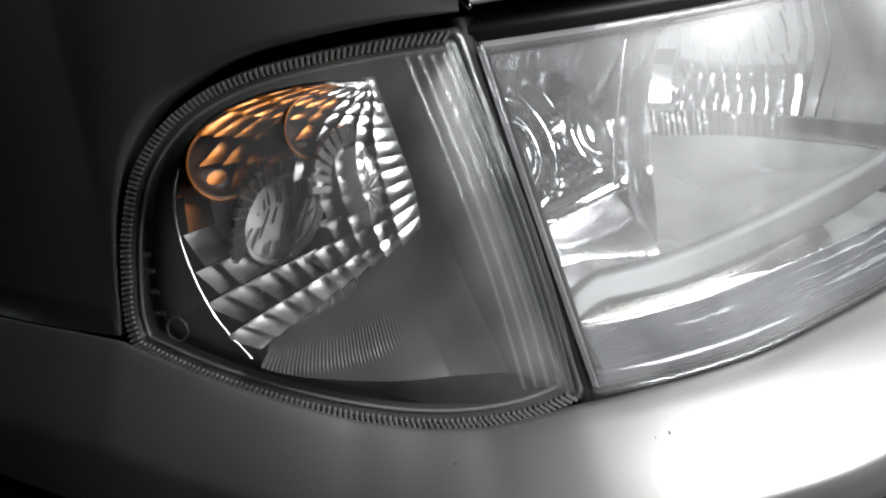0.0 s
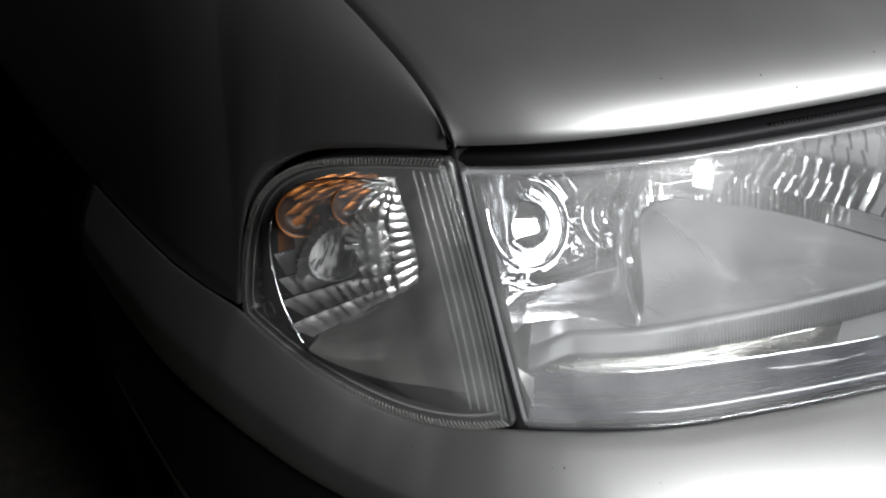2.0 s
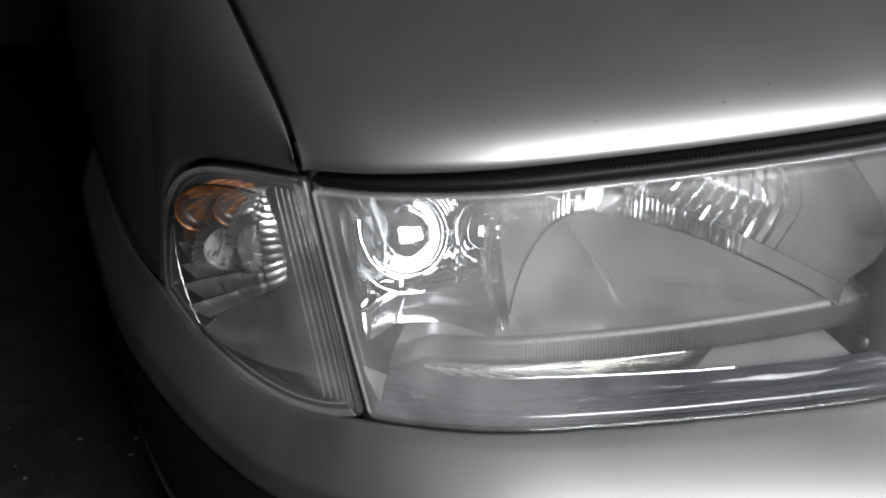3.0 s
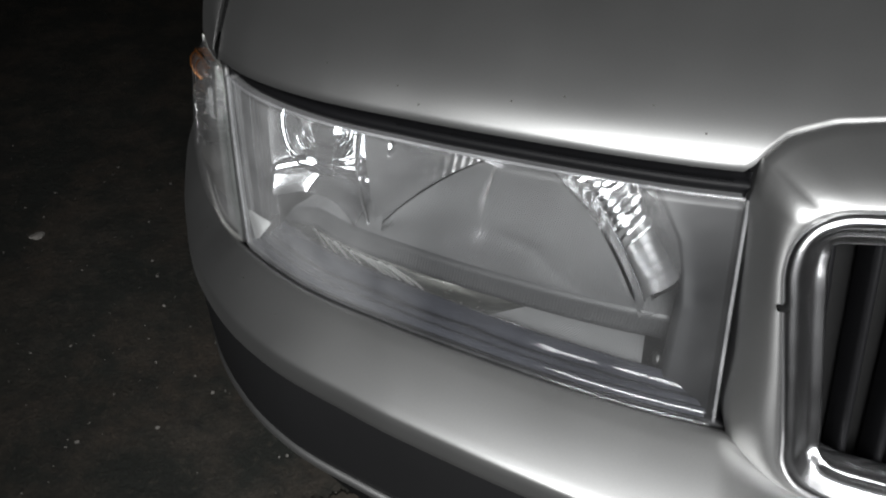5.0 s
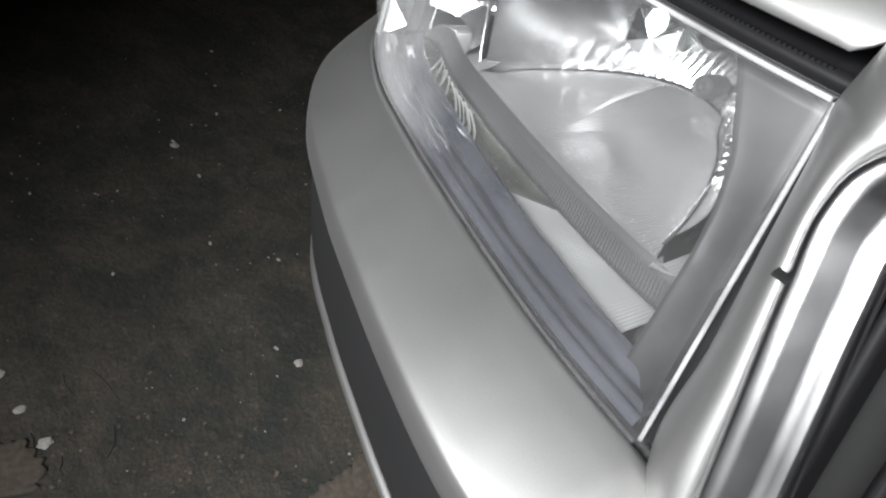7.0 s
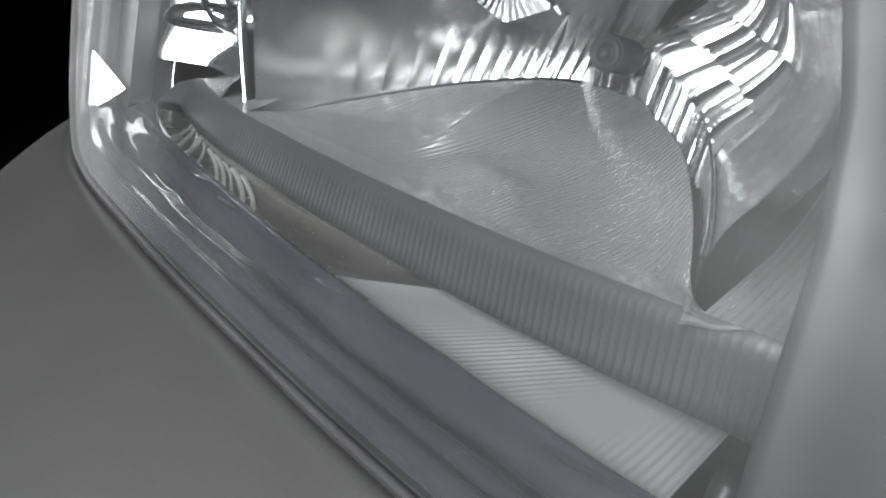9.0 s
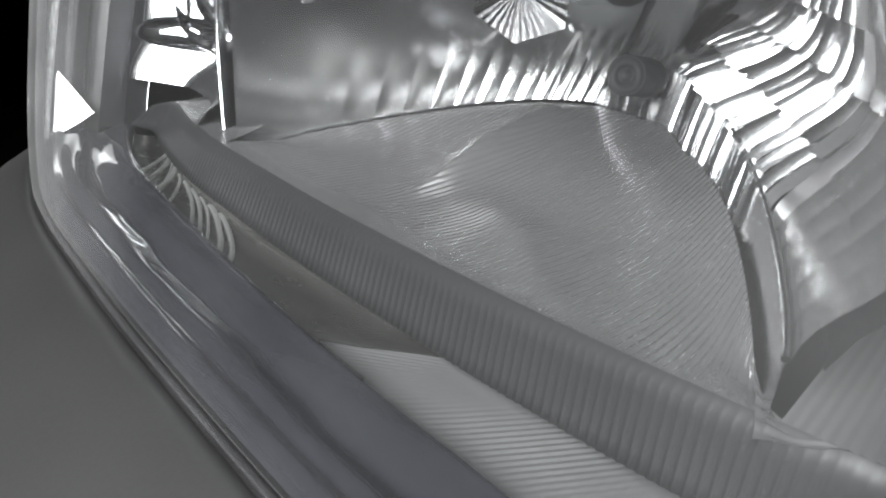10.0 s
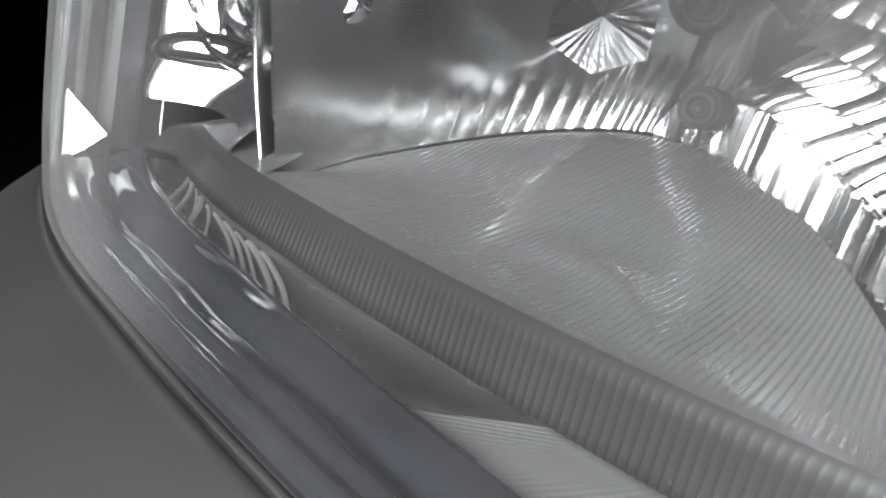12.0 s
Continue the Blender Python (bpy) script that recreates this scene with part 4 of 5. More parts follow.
def small_lamps():
    # curved mirror panel that carries the two round lamps
    rows = []
    for z in np.linspace(0.664, 0.768, 40):
        row = []
        edge = lens_left(z) + 0.014
        for u in np.linspace(0.448, edge, 300):
            t = (z - 0.664) / 0.104
            i = 0.070 + 0.018 * math.sin(math.pi * t) + 0.012 * math.sin((u - 0.448) / 0.088 * math.pi) - 0.022 * (1 - smoothstep(0.0, 0.30, t)) * 1.0 - 0.018 * smoothstep(0.35, 1, t)
            i += 0.0012 * math.sin(2 * math.pi * (u - 0.448) / 0.031 + 5 * t) * smoothstep(0.30, 0.45, t) + 0.0006 * math.sin(2 * math.pi * (u - 0.448) / 0.014 - 9 * t) * smoothstep(0.26, 0.4, t) + flute(u, 0.0022, 0.0003, 1.0) * (1 - smoothstep(0.12, 0.2, t))
            i -= 0.030 * smoothstep(0.521, 0.540, u)
            i = mix(i, 0.032, smoothstep(edge - 0.012, edge, u) ** 2)
            row.append(pt(u, z, i))
        rows.append(row)
    part("outer_reflector", grid(rows), PANELMAT, head, "smooth mirrored panel round the small lamps")
    # ledge highlight step
    rows = []
    for o, dz in ((0.086, 0.0085), (0.070, 0.0065), (0.0645, 0.0045), (0.0610, 0.0018), (0.0600, -0.0010), (0.0606, -0.0035), (0.0640, -0.0050), (0.082, -0.0065)):
        rows.append([pt(u, 0.683 + dz + 0.012 * smoothstep(0.535, 0.44, u), o - 0.030 * smoothstep(0.521, 0.540, u)) for u in np.linspace(0.446, 0.541, 60)])
    part("reflector_ledge", grid(rows), POLISHED, head, "bright mirrored ledge under the round lamp")
    d = Vector((-0.10, -0.90, 0.40)).normalized()
    m = frame_at(Vector((-0.5505, 0.1610, 0.7160)), d)
    profile = [(0.037, -0.030), (0.0355, -0.006), (0.0345, -0.0035), (0.0335, -0.0045), (0.0305, -0.0105), (0.0275, -0.0125), (0.0262, -0.0090), (0.0250, -0.0062), (0.0238, -0.0060), (0.0222, -0.0085),
               (0.0205, -0.0120), (0.0190, -0.0135), (0.0180, -0.0110), (0.0170, -0.0085), (0.0160, -0.0085), (0.0150, -0.0115), (0.0138, -0.0130)]
    ring = part("fog_lamp", lathe_bm(profile, m, 64), POLISHED, head, "round mirrored lamp with stepped rings")
    sag = math.sqrt(0.046**2 - 0.0130**2)
    cap = [(0.0136, -0.016), (0.0134, -0.0075)] + [(r, math.sqrt(0.046**2 - r * r) - sag - 0.007) for r in (0.0130, 0.0115, 0.010, 0.008, 0.006, 0.003, 0.0001)]
    part("lamp_cap", lathe_bm(cap, m, 48), POLISHED, ring, "domed chrome cap")
    # long crescent edge of the dish round the lamp
    rows = [[], [], [], []]
    for an in np.linspace(math.radians(232), math.radians(48), 50):
        r = 0.027 + 0.006 * smoothstep(math.radians(200), math.radians(110), an) + 0.014 * smoothstep(math.radians(95), math.radians(48), an)
        w = 0.0042 * math.sin(math.pi * (an - math.radians(44)) / math.radians(192))
        for row, (dr, dz) in zip(rows, ((0.0, -0.002), (0.15 * w, 0.001), (w, 0.0022), (w + 0.0006, -0.002))):
            row.append(m @ Vector(((r + dr) * math.cos(an), (r + dr) * math.sin(an), dz + 0.004)))
    part("dish_edge", grid(rows), POLISHED, ring, "bright crescent edge of the lamp dish")
    d2 = Vector((-0.13, -0.90, 0.40)).normalized()
    m = frame_at(Vector((-0.5065, 0.1500, 0.7150)), d2)
    side = lathe_bm([(0.022, -0.020), (0.0205, -0.003), (0.0192, 0.0), (0.0178, -0.001), (0.0158, -0.006), (0.0128, -0.009)], m, 48)
    for v in side.verts:
        near = [bowl_pt(a, min(1, max(0, (v.co.z - 0.662) / 0.095))) for a in np.linspace(0, 0.12, 25)]
        v.co.x = min(v.co.x, float(np.interp(v.co.y, [p.y for p in near], [p.x for p in near])) - 0.0015)
    ring = part("side_lamp", side, POLISHED, head, "small round mirrored side lamp")
    part("lamp_cap", lathe_bm([(0.0122, -0.009), (0.0119, -0.002), (0.0112, -0.0008), (0.0090, 0.0004), (0.0060, 0.0013), (0.0030, 0.0018), (0.0001, 0.0020)], m, 40), POLISHED, ring, "small domed chrome cap")
    # thin moulded edge between the two lamps
    bm = bmesh.new()
    add_tube(bm, [Vector((-0.525 - 0.010 * (1 - t) + 0.0 - 0.003 * math.sin(math.pi * t), 0.130, mix(0.697, 0.757, t))) for t in np.linspace(0, 1, 24)], 0.0008, 6)
    part("reflector_rib", bm, CHROME, head)
    # outboard side wall: a mirrored strip behind the lens, a grey return and the panel's bright edge
    def wall_pt(z, t):
        return pt(lens_left(z) - 0.0015, z, 0.003) + Vector((0.20, 0.98, 0)) * 0.030 * t - tangent(0.53) * 0.0005 * math.sin(7 * t + 30 * (z - 0.64))
    zs = np.linspace(0.643, 0.757, 40)
    part("side_wall", grid([[wall_pt(z, t) for z in zs] for t in np.linspace(0, 1, 12)]), SIDEMAT, head, "mirrored side wall of the headlight")
    back = [wall_pt(z, 1.0) + Vector((0.004, 0.008, 0)) for z in zs]
    part("wall_return", grid([[wall_pt(z, 1.0) for z in zs], [wall_pt(z, 1.0).lerp(q, 0.5) + tangent(0.53) * 0.001 for z, q in zip(zs, back)], back]), BEZEL, head, "grey return between side wall and mirrored panel")
    bm = bmesh.new()
    add_tube(bm, [q - tangent(0.53) * 0.0006 for q in back], 0.0006, 6)
    part("panel_edge", bm, CHROME, head, "bright upright edge of the mirrored panel")
    # three-cornered mirror added at the side wall's foot, tilted to make its highlight
    top, back, front = pt(0.5237, 0.6672, 0.0035), pt(0.5143, 0.6525, 0.0190), pt(0.5124, 0.6423, 0.0048)
    n = (back - top).cross(front - top).normalized()
    rows = [[top.lerp(front, t).lerp(top.lerp(back, t), q) + n * (0.0012 * t * math.sin(math.pi * q) + 0.0016 * t * (1 - t)) for q in np.linspace(0, 1, 10)] for t in np.linspace(0.02, 1, 12)]
    part("corner_glint", grid(rows), BLOCKMAT, head, "small three-cornered mirror added for the highlight at the side wall's foot")


def lathe_bm(profile, m, n=40):
    bm = bmesh.new()
    add_lathe(bm, profile, m, n)
    return bm


lens_shell()
tray()
main_reflector()
bulb_and_shield()
small_lamps()


# ---- corner lamp ----
corner = new("corner_lamp")
corner.parent = car
tagged(corner, "clear corner indicator lamp with amber and mirrored insides")


def corner_inner(z):
    """The lamp's edge beside the headlight."""
    return 0.5225 + 0.28 * (z - 0.64)


def corner_outline():
    right = [(corner_inner(z), z) for z in np.linspace(0.640, 0.7625, 16)]
    a = spline(CORNER[:10] + [(0.6950, 0.6680), (0.6938, 0.6610)], 110)[0]
    b = spline([(0.6930, 0.6590)] + CORNER[11:], 70)[0]
    pts = np.r_[a, b, np.array(right)]
    c = np.array((0.612, 0.695))
    return pts, c


def corner_surface(shrinks, inset):
    """Rings from the outline towards the middle; inset(f, u, z) with f 0 at the outline, 1 in the middle."""
    pts, c = corner_outline()
    rows = []
    for f in shrinks:
        row = []
        for u, z in pts:
            uu, zz = mix(u, c[0], f), mix(z, c[1], f)
            row.append(pt(uu, zz, inset(f, uu, zz)))
        rows.append(row)
    return grid(rows, True)


def corner_lamp():
    dome = lambda f, u, z: 0.0035 * math.exp(-f / 0.05) - 0.0085 * smoothstep(0, 0.36, f)
    bm = corner_surface(np.r_[0, 0.01, 0.025, 0.05, 0.08, np.linspace(0.12, 0.9, 14), 0.999], dome)
    ob = part("lens", bm, GLASS2, corner, "clear smooth corner lens")
    ob.visible_shadow = False
    thick(ob, 0.0018)
    # flange round the lens
    pts, c = corner_outline()
    rows = []
    for f, i in ((0.0, 0.020), (0.0, 0.0030), (0.006, 0.0008), (0.03, 0.0004), (0.045, 0.0008), (0.066, 0.0016), (0.070, 0.010)):
        rows.append([pt(mix(u, c[0], f), mix(z, c[1], f), i) for u, z in pts])
    part("flange", grid(rows, True), FLANGEMAT, corner, "dark moulded flange round the corner lens")
    # ticks of the serrated edge
    bm = bmesh.new()
    L = np.r_[0, np.cumsum([(pt(*a) - pt(*b)).length for a, b in zip(pts[:-1], pts[1:])])]
    for s in np.arange(0.002, L[179], 0.0021):
        u, z = float(np.interp(s, L, pts[:, 0])), float(np.interp(s, L, pts[:, 1]))
        p = pt(mix(u, c[0], 0.008), mix(z, c[1], 0.008), 0.0002)
        q = pt(mix(u, c[0], 0.062), mix(z, c[1], 0.062), 0.0008)
        e = (q - p).normalized()
        n = normal(u)
        add_box(bm, (p + q) * 0.5, (q - p) * 0.42, n * 0.0007, e.cross(n).normalized() * 0.00042)
    part("serrated_edge", bm, TOOTHMAT, corner, "fine clear serrations round the lens edge", smooth=False)
    bm = bmesh.new()
    add_tube(bm, [pt(mix(u, c[0], 0.088), mix(z, c[1], 0.088), 0.0032) for u, z in pts[:182]], 0.0007, 6)
    part("lens_rim", bm, TOOTHMAT, corner, "thin grey rim inside the lens flange")
    # smoked housing
    bowl = lambda f, u, z: 0.004 + (0.040 * smoothstep(0.0, 0.16, f) + 0.012 * smoothstep(0.1, 1, f)) * mix(0.25, 1.0, smoothstep(0.555, 0.605, u))
    part("housing", corner_surface(np.r_[0.06, np.linspace(0.07, 0.2, 8), np.linspace(0.25, 0.999, 16)], bowl), DARKBEZ, corner, "smoked grey inner housing")
    # ribs moulded in the lens along the headlight side
    for k, du in enumerate((0.0022, 0.0046, 0.0066, 0.0090, 0.0128, 0.0170, 0.0212)):
        bm = bmesh.new()
        z0, z1 = (0.640, 0.761) if k < 3 else (0.6440, 0.7575)
        add_tube(bm, [pt(corner_inner(z) + du - 0.003 * math.sin(math.pi * (z - 0.64) / 0.12), z, 0.0004 - (0.0022 if k > 2 else 0.0012) * math.sin(math.pi * (z - 0.638) / 0.126)) for z in np.linspace(z0, z1, 26)], 0.00075 if k < 3 else 0.0006, 8)
        part("lens_rib", bm, GLASSRIB, corner, "clear moulded rib")
    corner_reflector()


def refl_boundary():
    return spline([(0.638, 0.6605), (0.650, 0.676), (0.6575, 0.694), (0.6605, 0.712), (0.656, 0.729), (0.644, 0.7415), (0.625, 0.7490), (0.605, 0.7515), (0.590, 0.7515)], 80)[0]


def rim_inset(u):
    """Depth of the reflector's front rim: it follows the bulging lens."""
    return ramp(u, ((0.57, 0.003), (0.59, 0.0), (0.62, -0.004), (0.66, -0.0055)))


BULB_AT, BULB_DIR = Vector((-0.6415, 0.2085, 0.7040)), Vector((-0.03, -0.95, -0.27)).normalized()


def corner_reflector():
    rnd = random.Random(11)
    left = refl_boundary()
    right = spline([(0.5765, 0.701), (0.578, 0.715), (0.5815, 0.728), (0.585, 0.740), (0.588, 0.7515)], 80)[0]
    cen = np.array((0.628, 0.706))

    def deep(u, z):
        d = math.hypot(u - cen[0], z - cen[1]) / 0.046
        return rim_inset(u) + 0.012 * max(0.0, 1 - d * d) + 0.014 * (1 - smoothstep(0.30, 0.48, d))
    nr, nc = 12, 10
    ahead = Vector((-0.10, -1.0, 0.06)).normalized()
    for name, mat, cells, label in (("reflector", BLOCKMAT, "m", "faceted mirror reflector in small blocks"), ("amber_reflector", AMBER, "a", "amber faceted reflector behind the lens")):
        bm = bmesh.new()
        for j in range(nr):
            for i in range(nc):
                q = []
                for jj, ii in ((j, i), (j, i + 1), (j + 1, i + 1), (j + 1, i)):
                    k = min(79, int(jj / nr * 79.5))
                    l, r = left[k], right[k]
                    q.append((mix(l[0], r[0], ii / nc), mix(l[1], r[1], ii / nc)))
                um, zm = sum(p[0] for p in q) / 4, sum(p[1] for p in q) / 4
                amber = zm > 0.708 + 0.55 * (0.66 - um) and um > 0.600
                if amber != (cells == "a") or math.hypot(um - 0.630, zm - 0.7045) < 0.0165:
                    continue
                t = [rnd.uniform(-1, 1) * 0.0010 for _ in range(2)]
                base = deep(um, zm) + 0.0035
                mid = pt(um, zm, base)
                rows = []
                for b in (0, 0.17, 0.33, 0.5, 0.67, 0.83, 1):
                    row = []
                    for a in (0, 0.17, 0.33, 0.5, 0.67, 0.83, 1):
                        u = mix(mix(q[0][0], q[1][0], a), mix(q[3][0], q[2][0], a), b)
                        z = mix(mix(q[0][1], q[1][1], a), mix(q[3][1], q[2][1], a), b)
                        bump = -0.0010 * math.sin(math.pi * a) * math.sin(math.pi * b)
                        # stepped blocks that face the road ahead
                        p, nb = pt(u, z, base), normal(um)
                        step = -(p - mid).dot(ahead) / nb.dot(ahead)
                        row.append(pt(u, z, max(rim_inset(u) - 0.0018, base - 0.9 * step + bump + t[0] * (a - 0.5) + t[1] * (b - 0.5))))
                    rows.append(row)
                add_grid(bm, rows)
        part(name, bm, mat, corner, label, weld=False)
    bm = bmesh.new()
    add_tube(bm, [pt(u, z, rim_inset(u) - 0.0008) for u, z in left], 0.0006, 6)
    part("reflector_edge", bm, CHROME, corner, "bright edge line of the reflector")
    # fluted lower floor of the lamp
    rows = []
    n = 300
    for t in np.linspace(0, 1, 22):
        row = []
        for k in range(n + 1):
            a = k / n
            wave = math.sin(2 * math.pi * (a * 1.15 + 0.08))
            lo = (mix(0.636, 0.548, a), mix(0.657, 0.6455, a**0.6))
            hi = (mix(0.637, 0.573, a), mix(0.6625, 0.7045, a) + 0.003 * wave)
            u, z = mix(lo[0], hi[0], t), mix(lo[1], hi[1], t)
            fl = flute(a, 0.0015, 0.0011, 0.09) * (1 - smoothstep(0.45, 0.7, a)) * smoothstep(0.15, 0.5, math.sin(2 * math.pi * (1.5 * t - 0.9 * a + 0.1)))
            row.append(pt(u, z, mix(rim_inset(lo[0]) + 0.001, 0.014, t) + 0.0030 * math.sin(2 * math.pi * (1.0 * t - 0.8 * a)) * math.sin(math.pi * t) + 0.006 * smoothstep(0.45, 1.0, a) + fl))
        rows.append(row)
    part("fluted_floor", grid(rows), WAVEMAT, corner, "grey finely fluted floor of the corner lamp")
    # bulb behind its round ribbed lens, and a second one seen beside it
    m = frame_at(BULB_AT, BULB_DIR)
    b = part("bulb", lathe_bm([(0.0172, -0.010), (0.0178, -0.004), (0.0171, -0.0022), (0.0158, -0.0014), (0.0135, -0.0006), (0.0118, -0.0010), (0.0100, -0.0003), (0.0075, 0.0002), (0.0053, -0.0001), (0.0027, 0.0003), (0.0001, 0.0004)], m, 48), DISCGLASS, corner, "round ribbed clear bulb lens")
    b.visible_shadow = False
    cup = [(0.0186, 0.0005), (0.0182, -0.006), (0.0165, -0.012), (0.0130, -0.017), (0.0080, -0.020), (0.0001, -0.021)]
    part("bulb_cup", lathe_bm(cup, m, 24), BLOCKMAT, corner, "mirrored cup behind the bulb", smooth=False)
    bm = bmesh.new()
    for k in range(13):
        x = (k - 6) * 0.0023 + 0.0005 * math.sin(k * 2.7)
        h = math.sqrt(max(0.0, 0.0152**2 - x * x))
        for piece in range(4):
            if rnd.random() < 0.25:
                continue
            t0 = -1 + piece * 0.5 + rnd.uniform(0, 0.1)
            add_tube(bm, [m @ Vector((x + 0.0022 * math.sin(2.2 * t), t * h, -0.0010 + 0.0024 * (1 - (x / 0.017) ** 2 - (t * 0.8) ** 2))) for t in np.linspace(t0, min(1, t0 + 0.42), 6)], 0.00045, 5)
    part("bulb_ribs", bm, PALEMAT, b, "pale moulded ribs in the bulb lens")
    part("bulb_ring", lathe_bm([(0.0176, -0.0016), (0.0186, -0.0006), (0.0178, 0.0004), (0.0168, -0.0006)], m, 48), EDGEWHITE, b, "thin bright ring")
    m2 = frame_at(pt(0.5965, 0.7165, 0.004), normal(0.60) + Vector((0.25, -0.4, 0))) @ Matrix.Diagonal((0.8, 1.15, 1, 1))
    b2 = part("side_bulb", lathe_bm([(0.0125, -0.006), (0.0130, -0.001), (0.0120, 0.002), (0.0100, 0.0042), (0.0075, 0.0056), (0.0040, 0.0066), (0.0001, 0.007)], m2, 40), BULBGLASS, corner, "oval clear side bulb")
    b2.visible_shadow = False
    bm = bmesh.new()
    for k in range(7):
        an = math.radians(-75 + k * 25)
        add_tube(bm, [m2 @ Vector((r * math.sin(an + 3.14 * 0.5), r * math.cos(an + 3.14 * 0.5), 0.0072 - 38 * r * r)) for r in np.linspace(0.003, 0.0118, 7)], 0.0004, 5)
    part("bulb_ribs", bm, PALEMAT, b2, "pale moulded ribs in the side bulb")
    # brown round recesses above the bulbs
    for u, z, i, r in ((0.6445, 0.7270, 0.001, 0.0118), (0.6105, 0.7375, 0.001, 0.0098)):
        mh = frame_at(pt(u, z, i), Vector((-0.25, -0.95, 0.0)))
        cup = part("socket_recess", lathe_bm([(r * 1.06, 0.001), (r, 0.0016), (r * 0.95, 0.0008), (r * 0.9, -0.003), (r * 0.6, -0.0045), (0.0001, -0.005)], mh, 36), BROWNCUP, corner, "round dark brown recess above the bulb")
        part("recess_ring", lathe_bm([(r * 1.02, 0.0014), (r * 1.06, 0.0020), (r * 1.10, 0.0014), (r * 1.06, 0.0008)], mh, 36), AMBER, cup, "thin amber ring")
    # mirrored teeth fanned round the bulbs
    bm = bmesh.new()
    for mm, r0, a0, a1, nt in ((m, 0.0222, 82, 200, 15), (m2, 0.0165, 95, 175, 8)):
        for k in range(nt):
            an = math.radians(mix(a0, a1, k / (nt - 1)))
            rot = mm.to_3x3()
            p = mm @ Vector((r0 * math.cos(an), r0 * math.sin(an), 0.0015))
            rad = (rot @ Vector((math.cos(an), math.sin(an), 0.35))).normalized()
            tn = (rot @ Vector((-math.sin(an), math.cos(an), 0))).normalized()
            add_box(bm, p, rad * 0.0036, tn * 0.0011, rad.cross(tn).normalized() * 0.0009)
    part("toothed_ring", bm, BLOCKMAT, corner, "mirrored teeth round the bulb", smooth=False)
    # moulded approval marks, unreadable
    for k, (u, z, w, h) in enumerate(((0.679, 0.672, 0.0040, 0.0008), (0.680, 0.680, 0.0030, 0.0007), (0.681, 0.688, 0.0034, 0.0007), (0.6815, 0.694, 0.0026, 0.0007))):
        bm = bmesh.new()
        add_box(bm, pt(u, z, 0.0024), tangent(u) * w * 0.5, normal(u) * 0.0003, Vector((0, 0, h)))
        part("moulded_mark", bm, GLASSRIB, corner, smooth=False)
    bm = bmesh.new()
    add_tube(bm, [pt(0.672 + 0.0045 * math.cos(a), 0.6665 + 0.0045 * math.sin(a), 0.0022) for a in np.linspace(0, 2 * math.pi, 25)], 0.0004, 5)
    part("moulded_mark", bm, GLASSRIB, corner)


corner_lamp()


# ---- wheel that carries the car ----
def wheel():
    w = new("wheel")
    w.parent = car
    tagged(w, "black tyre on a plain steel rim in the dark")
    m = Matrix.Translation((-0.60, 0.80, 0.305)) @ Matrix.Rotation(math.pi / 2, 4, "Y")
    part("tyre", lathe_bm([(0.20, -0.08), (0.27, -0.097), (0.30, -0.085), (0.310, -0.05), (0.311, 0.0), (0.310, 0.05), (0.30, 0.085), (0.27, 0.097), (0.20, 0.08)], m, 48), BLACK, w)
    part("rim", lathe_bm([(0.20, 0.08), (0.195, -0.08), (0.18, -0.085), (0.17, -0.05), (0.08, -0.04), (0.06, -0.05), (0.0001, -0.05)], m, 40), TRIM, w)


wheel()


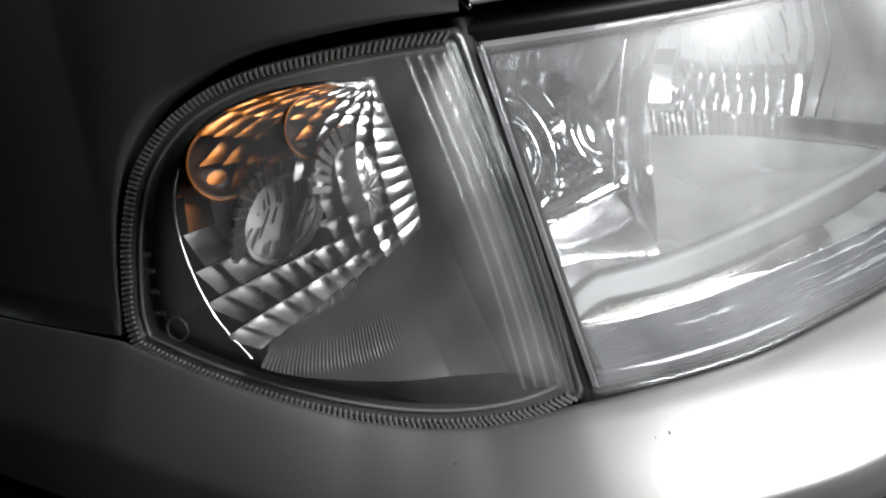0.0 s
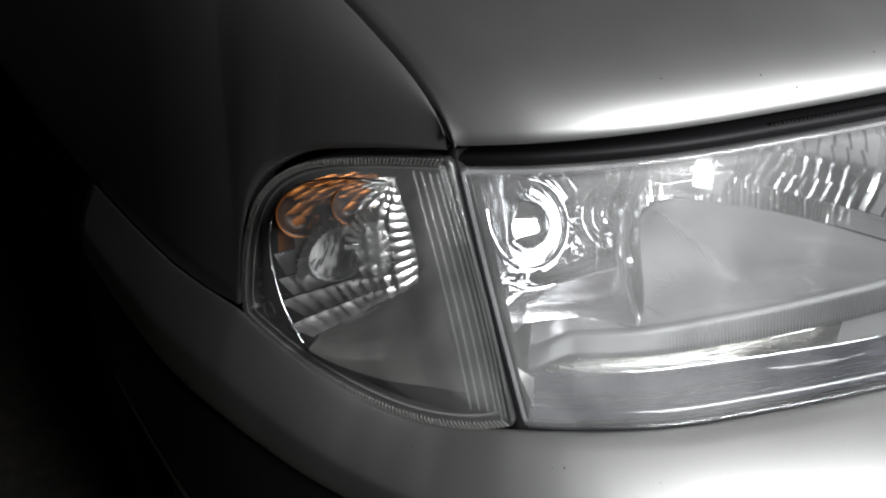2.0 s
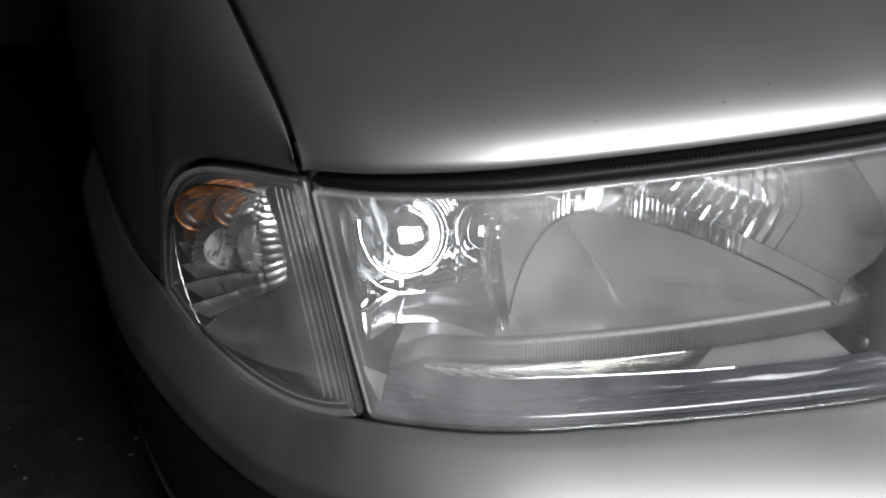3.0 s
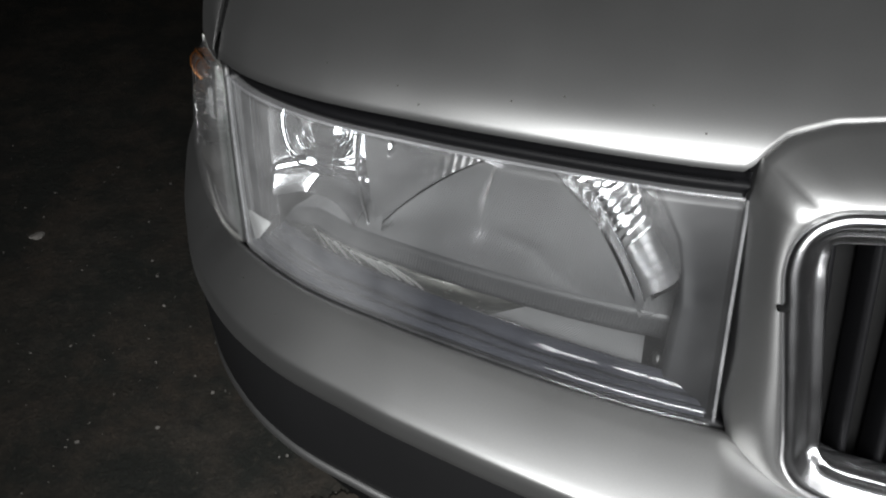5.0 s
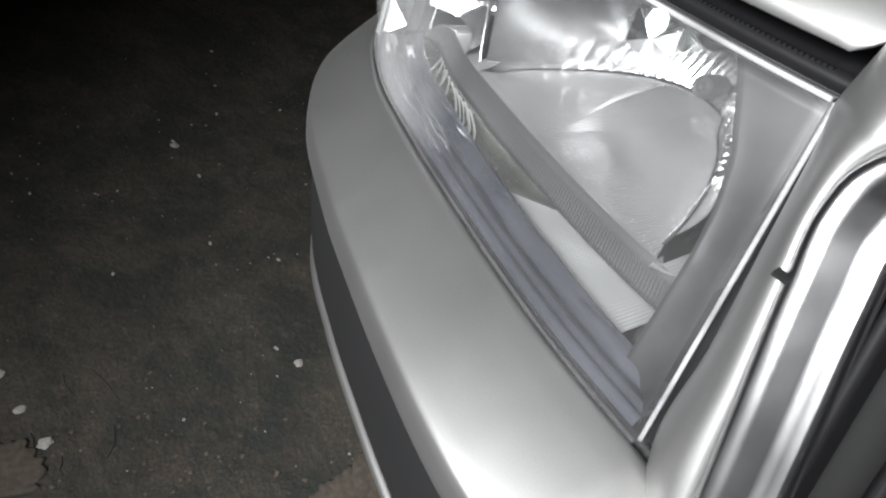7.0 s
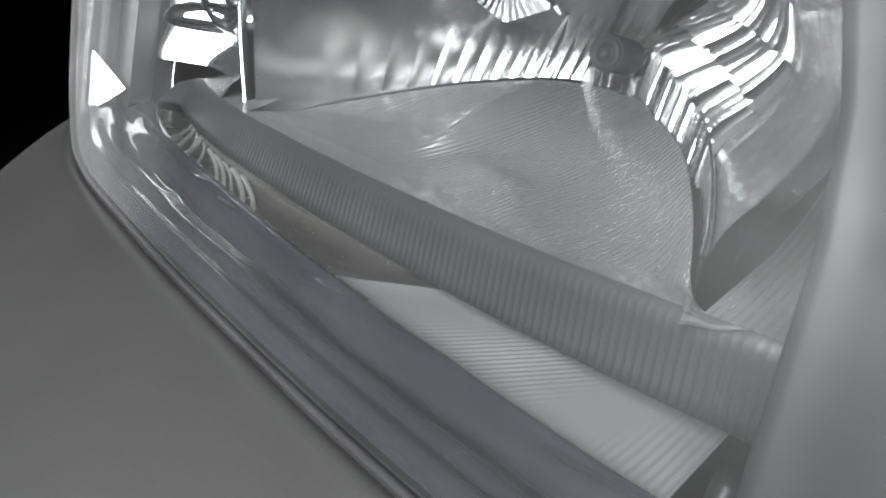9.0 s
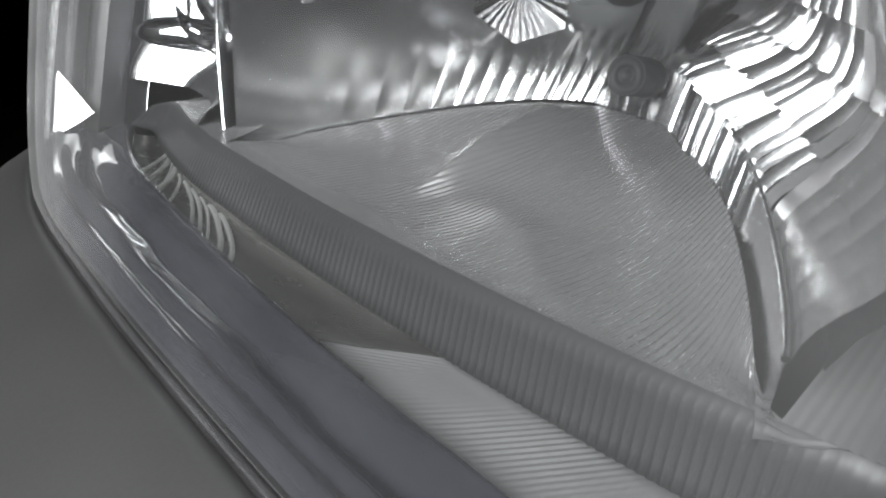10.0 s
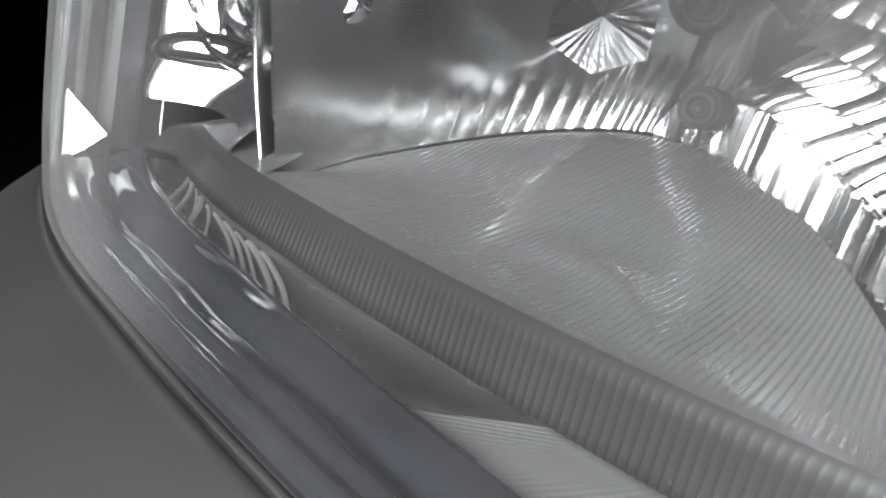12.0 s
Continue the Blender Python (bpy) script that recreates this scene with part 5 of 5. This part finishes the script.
# ---- floor litter and fine dirt ----
def litter():
    rnd = random.Random(21)
    pale = material("pale_fleck", (0.26, 0.245, 0.225), 0.85, 0, grain=0.4, grain_scale=200)
    earth = material("dry_earth", (0.075, 0.058, 0.042), 0.95, 0, grain=0.5, grain_scale=120, bump=0.6, bump_scale=200)
    bm = bmesh.new()
    for _ in range(620):
        x, y = rnd.uniform(-1.7, -0.3), rnd.uniform(-0.6, 1.1)
        r = 0.0006 + 0.0020 * rnd.random() ** 5
        z = floor_height(x, y) + r * 0.2
        a = rnd.uniform(0, 6.28)
        c, s = math.cos(a), math.sin(a)
        add_box(bm, (x, y, z), Vector((c * r * rnd.uniform(0.8, 2.2), s * r, 0)), Vector((-s * r, c * r, 0)), Vector((0, 0, r * 0.5)))
    tagged(finish("floor_grit", bm, pale, smooth=False), "scattered pale grit and crumbs on the floor", "grit", kind="stuff")

    def scrap(name, x, y, size, mat, label, cat, flat=0.25):
        b = bmesh.new()
        bmesh.ops.create_icosphere(b, subdivisions=2, radius=size)
        for v in b.verts:
            k = 1 + 0.45 * noise.noise(Vector(v.co) * (1.6 / size) + Vector((x * 31, y * 17, 0)))
            v.co = Vector((v.co.x * k * 1.3, v.co.y * k, v.co.z * k * flat))
        ob = finish(name, b, mat, smooth=False)
        ob.location = (x, y, floor_height(x, y) + size * flat * 0.5)
        ob.rotation_euler = (0, 0, x * 9)
        return tagged(ob, label, cat)
    for x, y, s in ((-0.826, -0.096, 0.008), (-0.957, -0.114, 0.010), (-0.890, -0.105, 0.006), (-0.785, 0.244, 0.006), (-1.314, 0.79, 0.012), (-1.36, 0.319, 0.007)):
        scrap("paper_scrap", x, y, s, pale, "small pale crumpled scrap lying on concrete", "scrap")["group"] = "scraps on the floor"
    bm = bmesh.new()
    for _ in range(900):
        a, r = rnd.uniform(0, 6.28), abs(rnd.gauss(0, 0.11))
        x, y = -0.60 + r * math.cos(a) * 1.2, -0.03 + r * math.sin(a)
        s = 0.0006 + 0.0018 * rnd.random() ** 3
        z = floor_height(x, y) + 0.3 * s
        b = rnd.uniform(0, 6.28)
        add_box(bm, (x, y, z), Vector((math.cos(b), math.sin(b), 0.2)) * s * rnd.uniform(0.7, 1.6), Vector((-math.sin(b), math.cos(b), 0)) * s, Vector((0.1, 0, 1)) * s * 0.5)
    tagged(finish("earth_crumbs", bm, earth, smooth=False), "brown dry earth crumbs below the bumper", "dirt", kind="stuff")

    # dried mud crusts with broken edges
    mud = material("dried_mud", (0.065, 0.053, 0.040), 0.95, 0, grain=0.9, grain_scale=120, patch=0.9, patch_scale=30, patch_colour=(0.05, 0.042, 0.035), bump=1.0, bump_scale=140)
    for outline, h in (([(-0.582, 0.02), (-0.599, 0.197), (-0.612, 0.285), (-0.58, 0.31), (-0.47, 0.30), (-0.44, 0.12), (-0.50, 0.03)], 0.006), ([(-0.86, -0.25), (-0.862, -0.165), (-0.833, -0.112), (-0.770, -0.122), (-0.776, -0.165), (-0.74, -0.23), (-0.79, -0.29)], 0.004)):
        ring = spline(outline + [outline[0]], 220)[0][:-1]
        cx, cy = ring.mean(0)
        rows = []
        for f, z in ((1.0, -0.004), (0.985, h * 0.7), (0.95, h), (0.8, h), (0.6, h), (0.4, h), (0.2, h), (0.01, h)):
            row = []
            for k, (x, y) in enumerate(ring):
                j = f * (1 + 0.12 * noise.noise((x * 40, y * 40, 1)) + 0.10 * noise.noise((x * 140, y * 140, 2)))
                px, py = mix(cx, x, j), mix(cy, y, j)
                row.append((px, py, floor_height(px, py) + z * (1 + 0.5 * noise.noise((px * 60, py * 60, 5)))))
            rows.append(row)
        tagged(finish("mud_crust", grid(rows, True), mud), "thin crust of dried brown mud on the concrete", "mud crust", group="mud crusts")
    bark = material("dark_twig", (0.02, 0.017, 0.014), 0.9, 0, grain=0.4)
    for pts in ([(-0.913, -0.01), (-0.875, 0.0), (-0.843, 0.002)], [(-0.812, -0.018), (-0.785, -0.028), (-0.769, -0.044)], [(-0.798, -0.087), (-0.788, -0.09), (-0.779, -0.096)], [(-0.848, -0.106), (-0.834, -0.107), (-0.821, -0.112)], [(-0.92, -0.042), (-0.905, -0.045), (-0.887, -0.044)]):
        bm = bmesh.new()
        add_tube(bm, [(x, y, floor_height(x, y) + 0.0006) for x, y in spline(pts, 10)[0]], 0.0009, 6)
        tagged(finish("twig", bm, bark), "thin dark broken twig lying on the floor", "twig", group="twigs on the floor")


litter()


def paint_chips():
    rnd = random.Random(3)
    for u, d in ((0.40, 0.012), (0.385, 0.006), (0.30, 0.020), (0.33, 0.014), (0.22, 0.012), (0.45, 0.016), (0.25, 0.022)):
        e = pt(u, edge_z(u), 0.001)
        p = body_pt(e.x, e.y + d)
        s = rnd.uniform(0.0003, 0.0006)
        bm = bmesh.new()
        add_box(bm, p, Vector((s, 0, 0.2 * s)), Vector((0, 0.8 * s, 0.8 * s)), Vector((0, -0.0001, 0.0001)))
        part("stone_chip", bm, SPECK, car, "tiny dark stone chip in the paint", smooth=False)
    for u, f in ((0.57, 0.35), (0.505, 0.42), (0.50, 0.40), (0.46, 0.55), (0.44, 0.70), (0.30, 0.5), (0.34, 0.7), (0.24, 0.6)):
        s = rnd.uniform(0.0003, 0.0006)
        n = (face_pt(u + 0.01, f) - face_pt(u, f)).cross(face_pt(u, f + 0.1) - face_pt(u, f)).normalized()
        bm = bmesh.new()
        add_box(bm, face_pt(u, f), tangent(u) * s, n.cross(tangent(u)).normalized() * s * rnd.uniform(0.7, 1.6), n * 0.0002)
        part("stone_chip", bm, SPECK, car, "tiny dark stone chip in the paint", smooth=False)

    # short pale scratches on the bumper's upper face
    pale = material("scratched_paint", (0.15, 0.15, 0.15), 0.6, 0.2, grain=0.3)
    for u, f, du, df in ((0.485, 0.22, 0.006, 0.05), (0.452, 0.35, 0.006, 0.03), (0.450, 0.40, 0.005, -0.02), (0.405, 0.55, 0.005, 0.07), (0.415, 0.80, 0.008, 0.05)):
        a, b = face_pt(u, f), face_pt(u + du, f + df)
        n = (face_pt(u + 0.01, f) - face_pt(u, f)).cross(face_pt(u, f + 0.1) - face_pt(u, f)).normalized()
        bm = bmesh.new()
        add_box(bm, (a + b) / 2, (b - a) / 2, n.cross(b - a).normalized() * 0.00013, n * 0.00008)
        part("paint_scratch", bm, pale, car, "short pale scratch in the paint", smooth=False)


paint_chips()
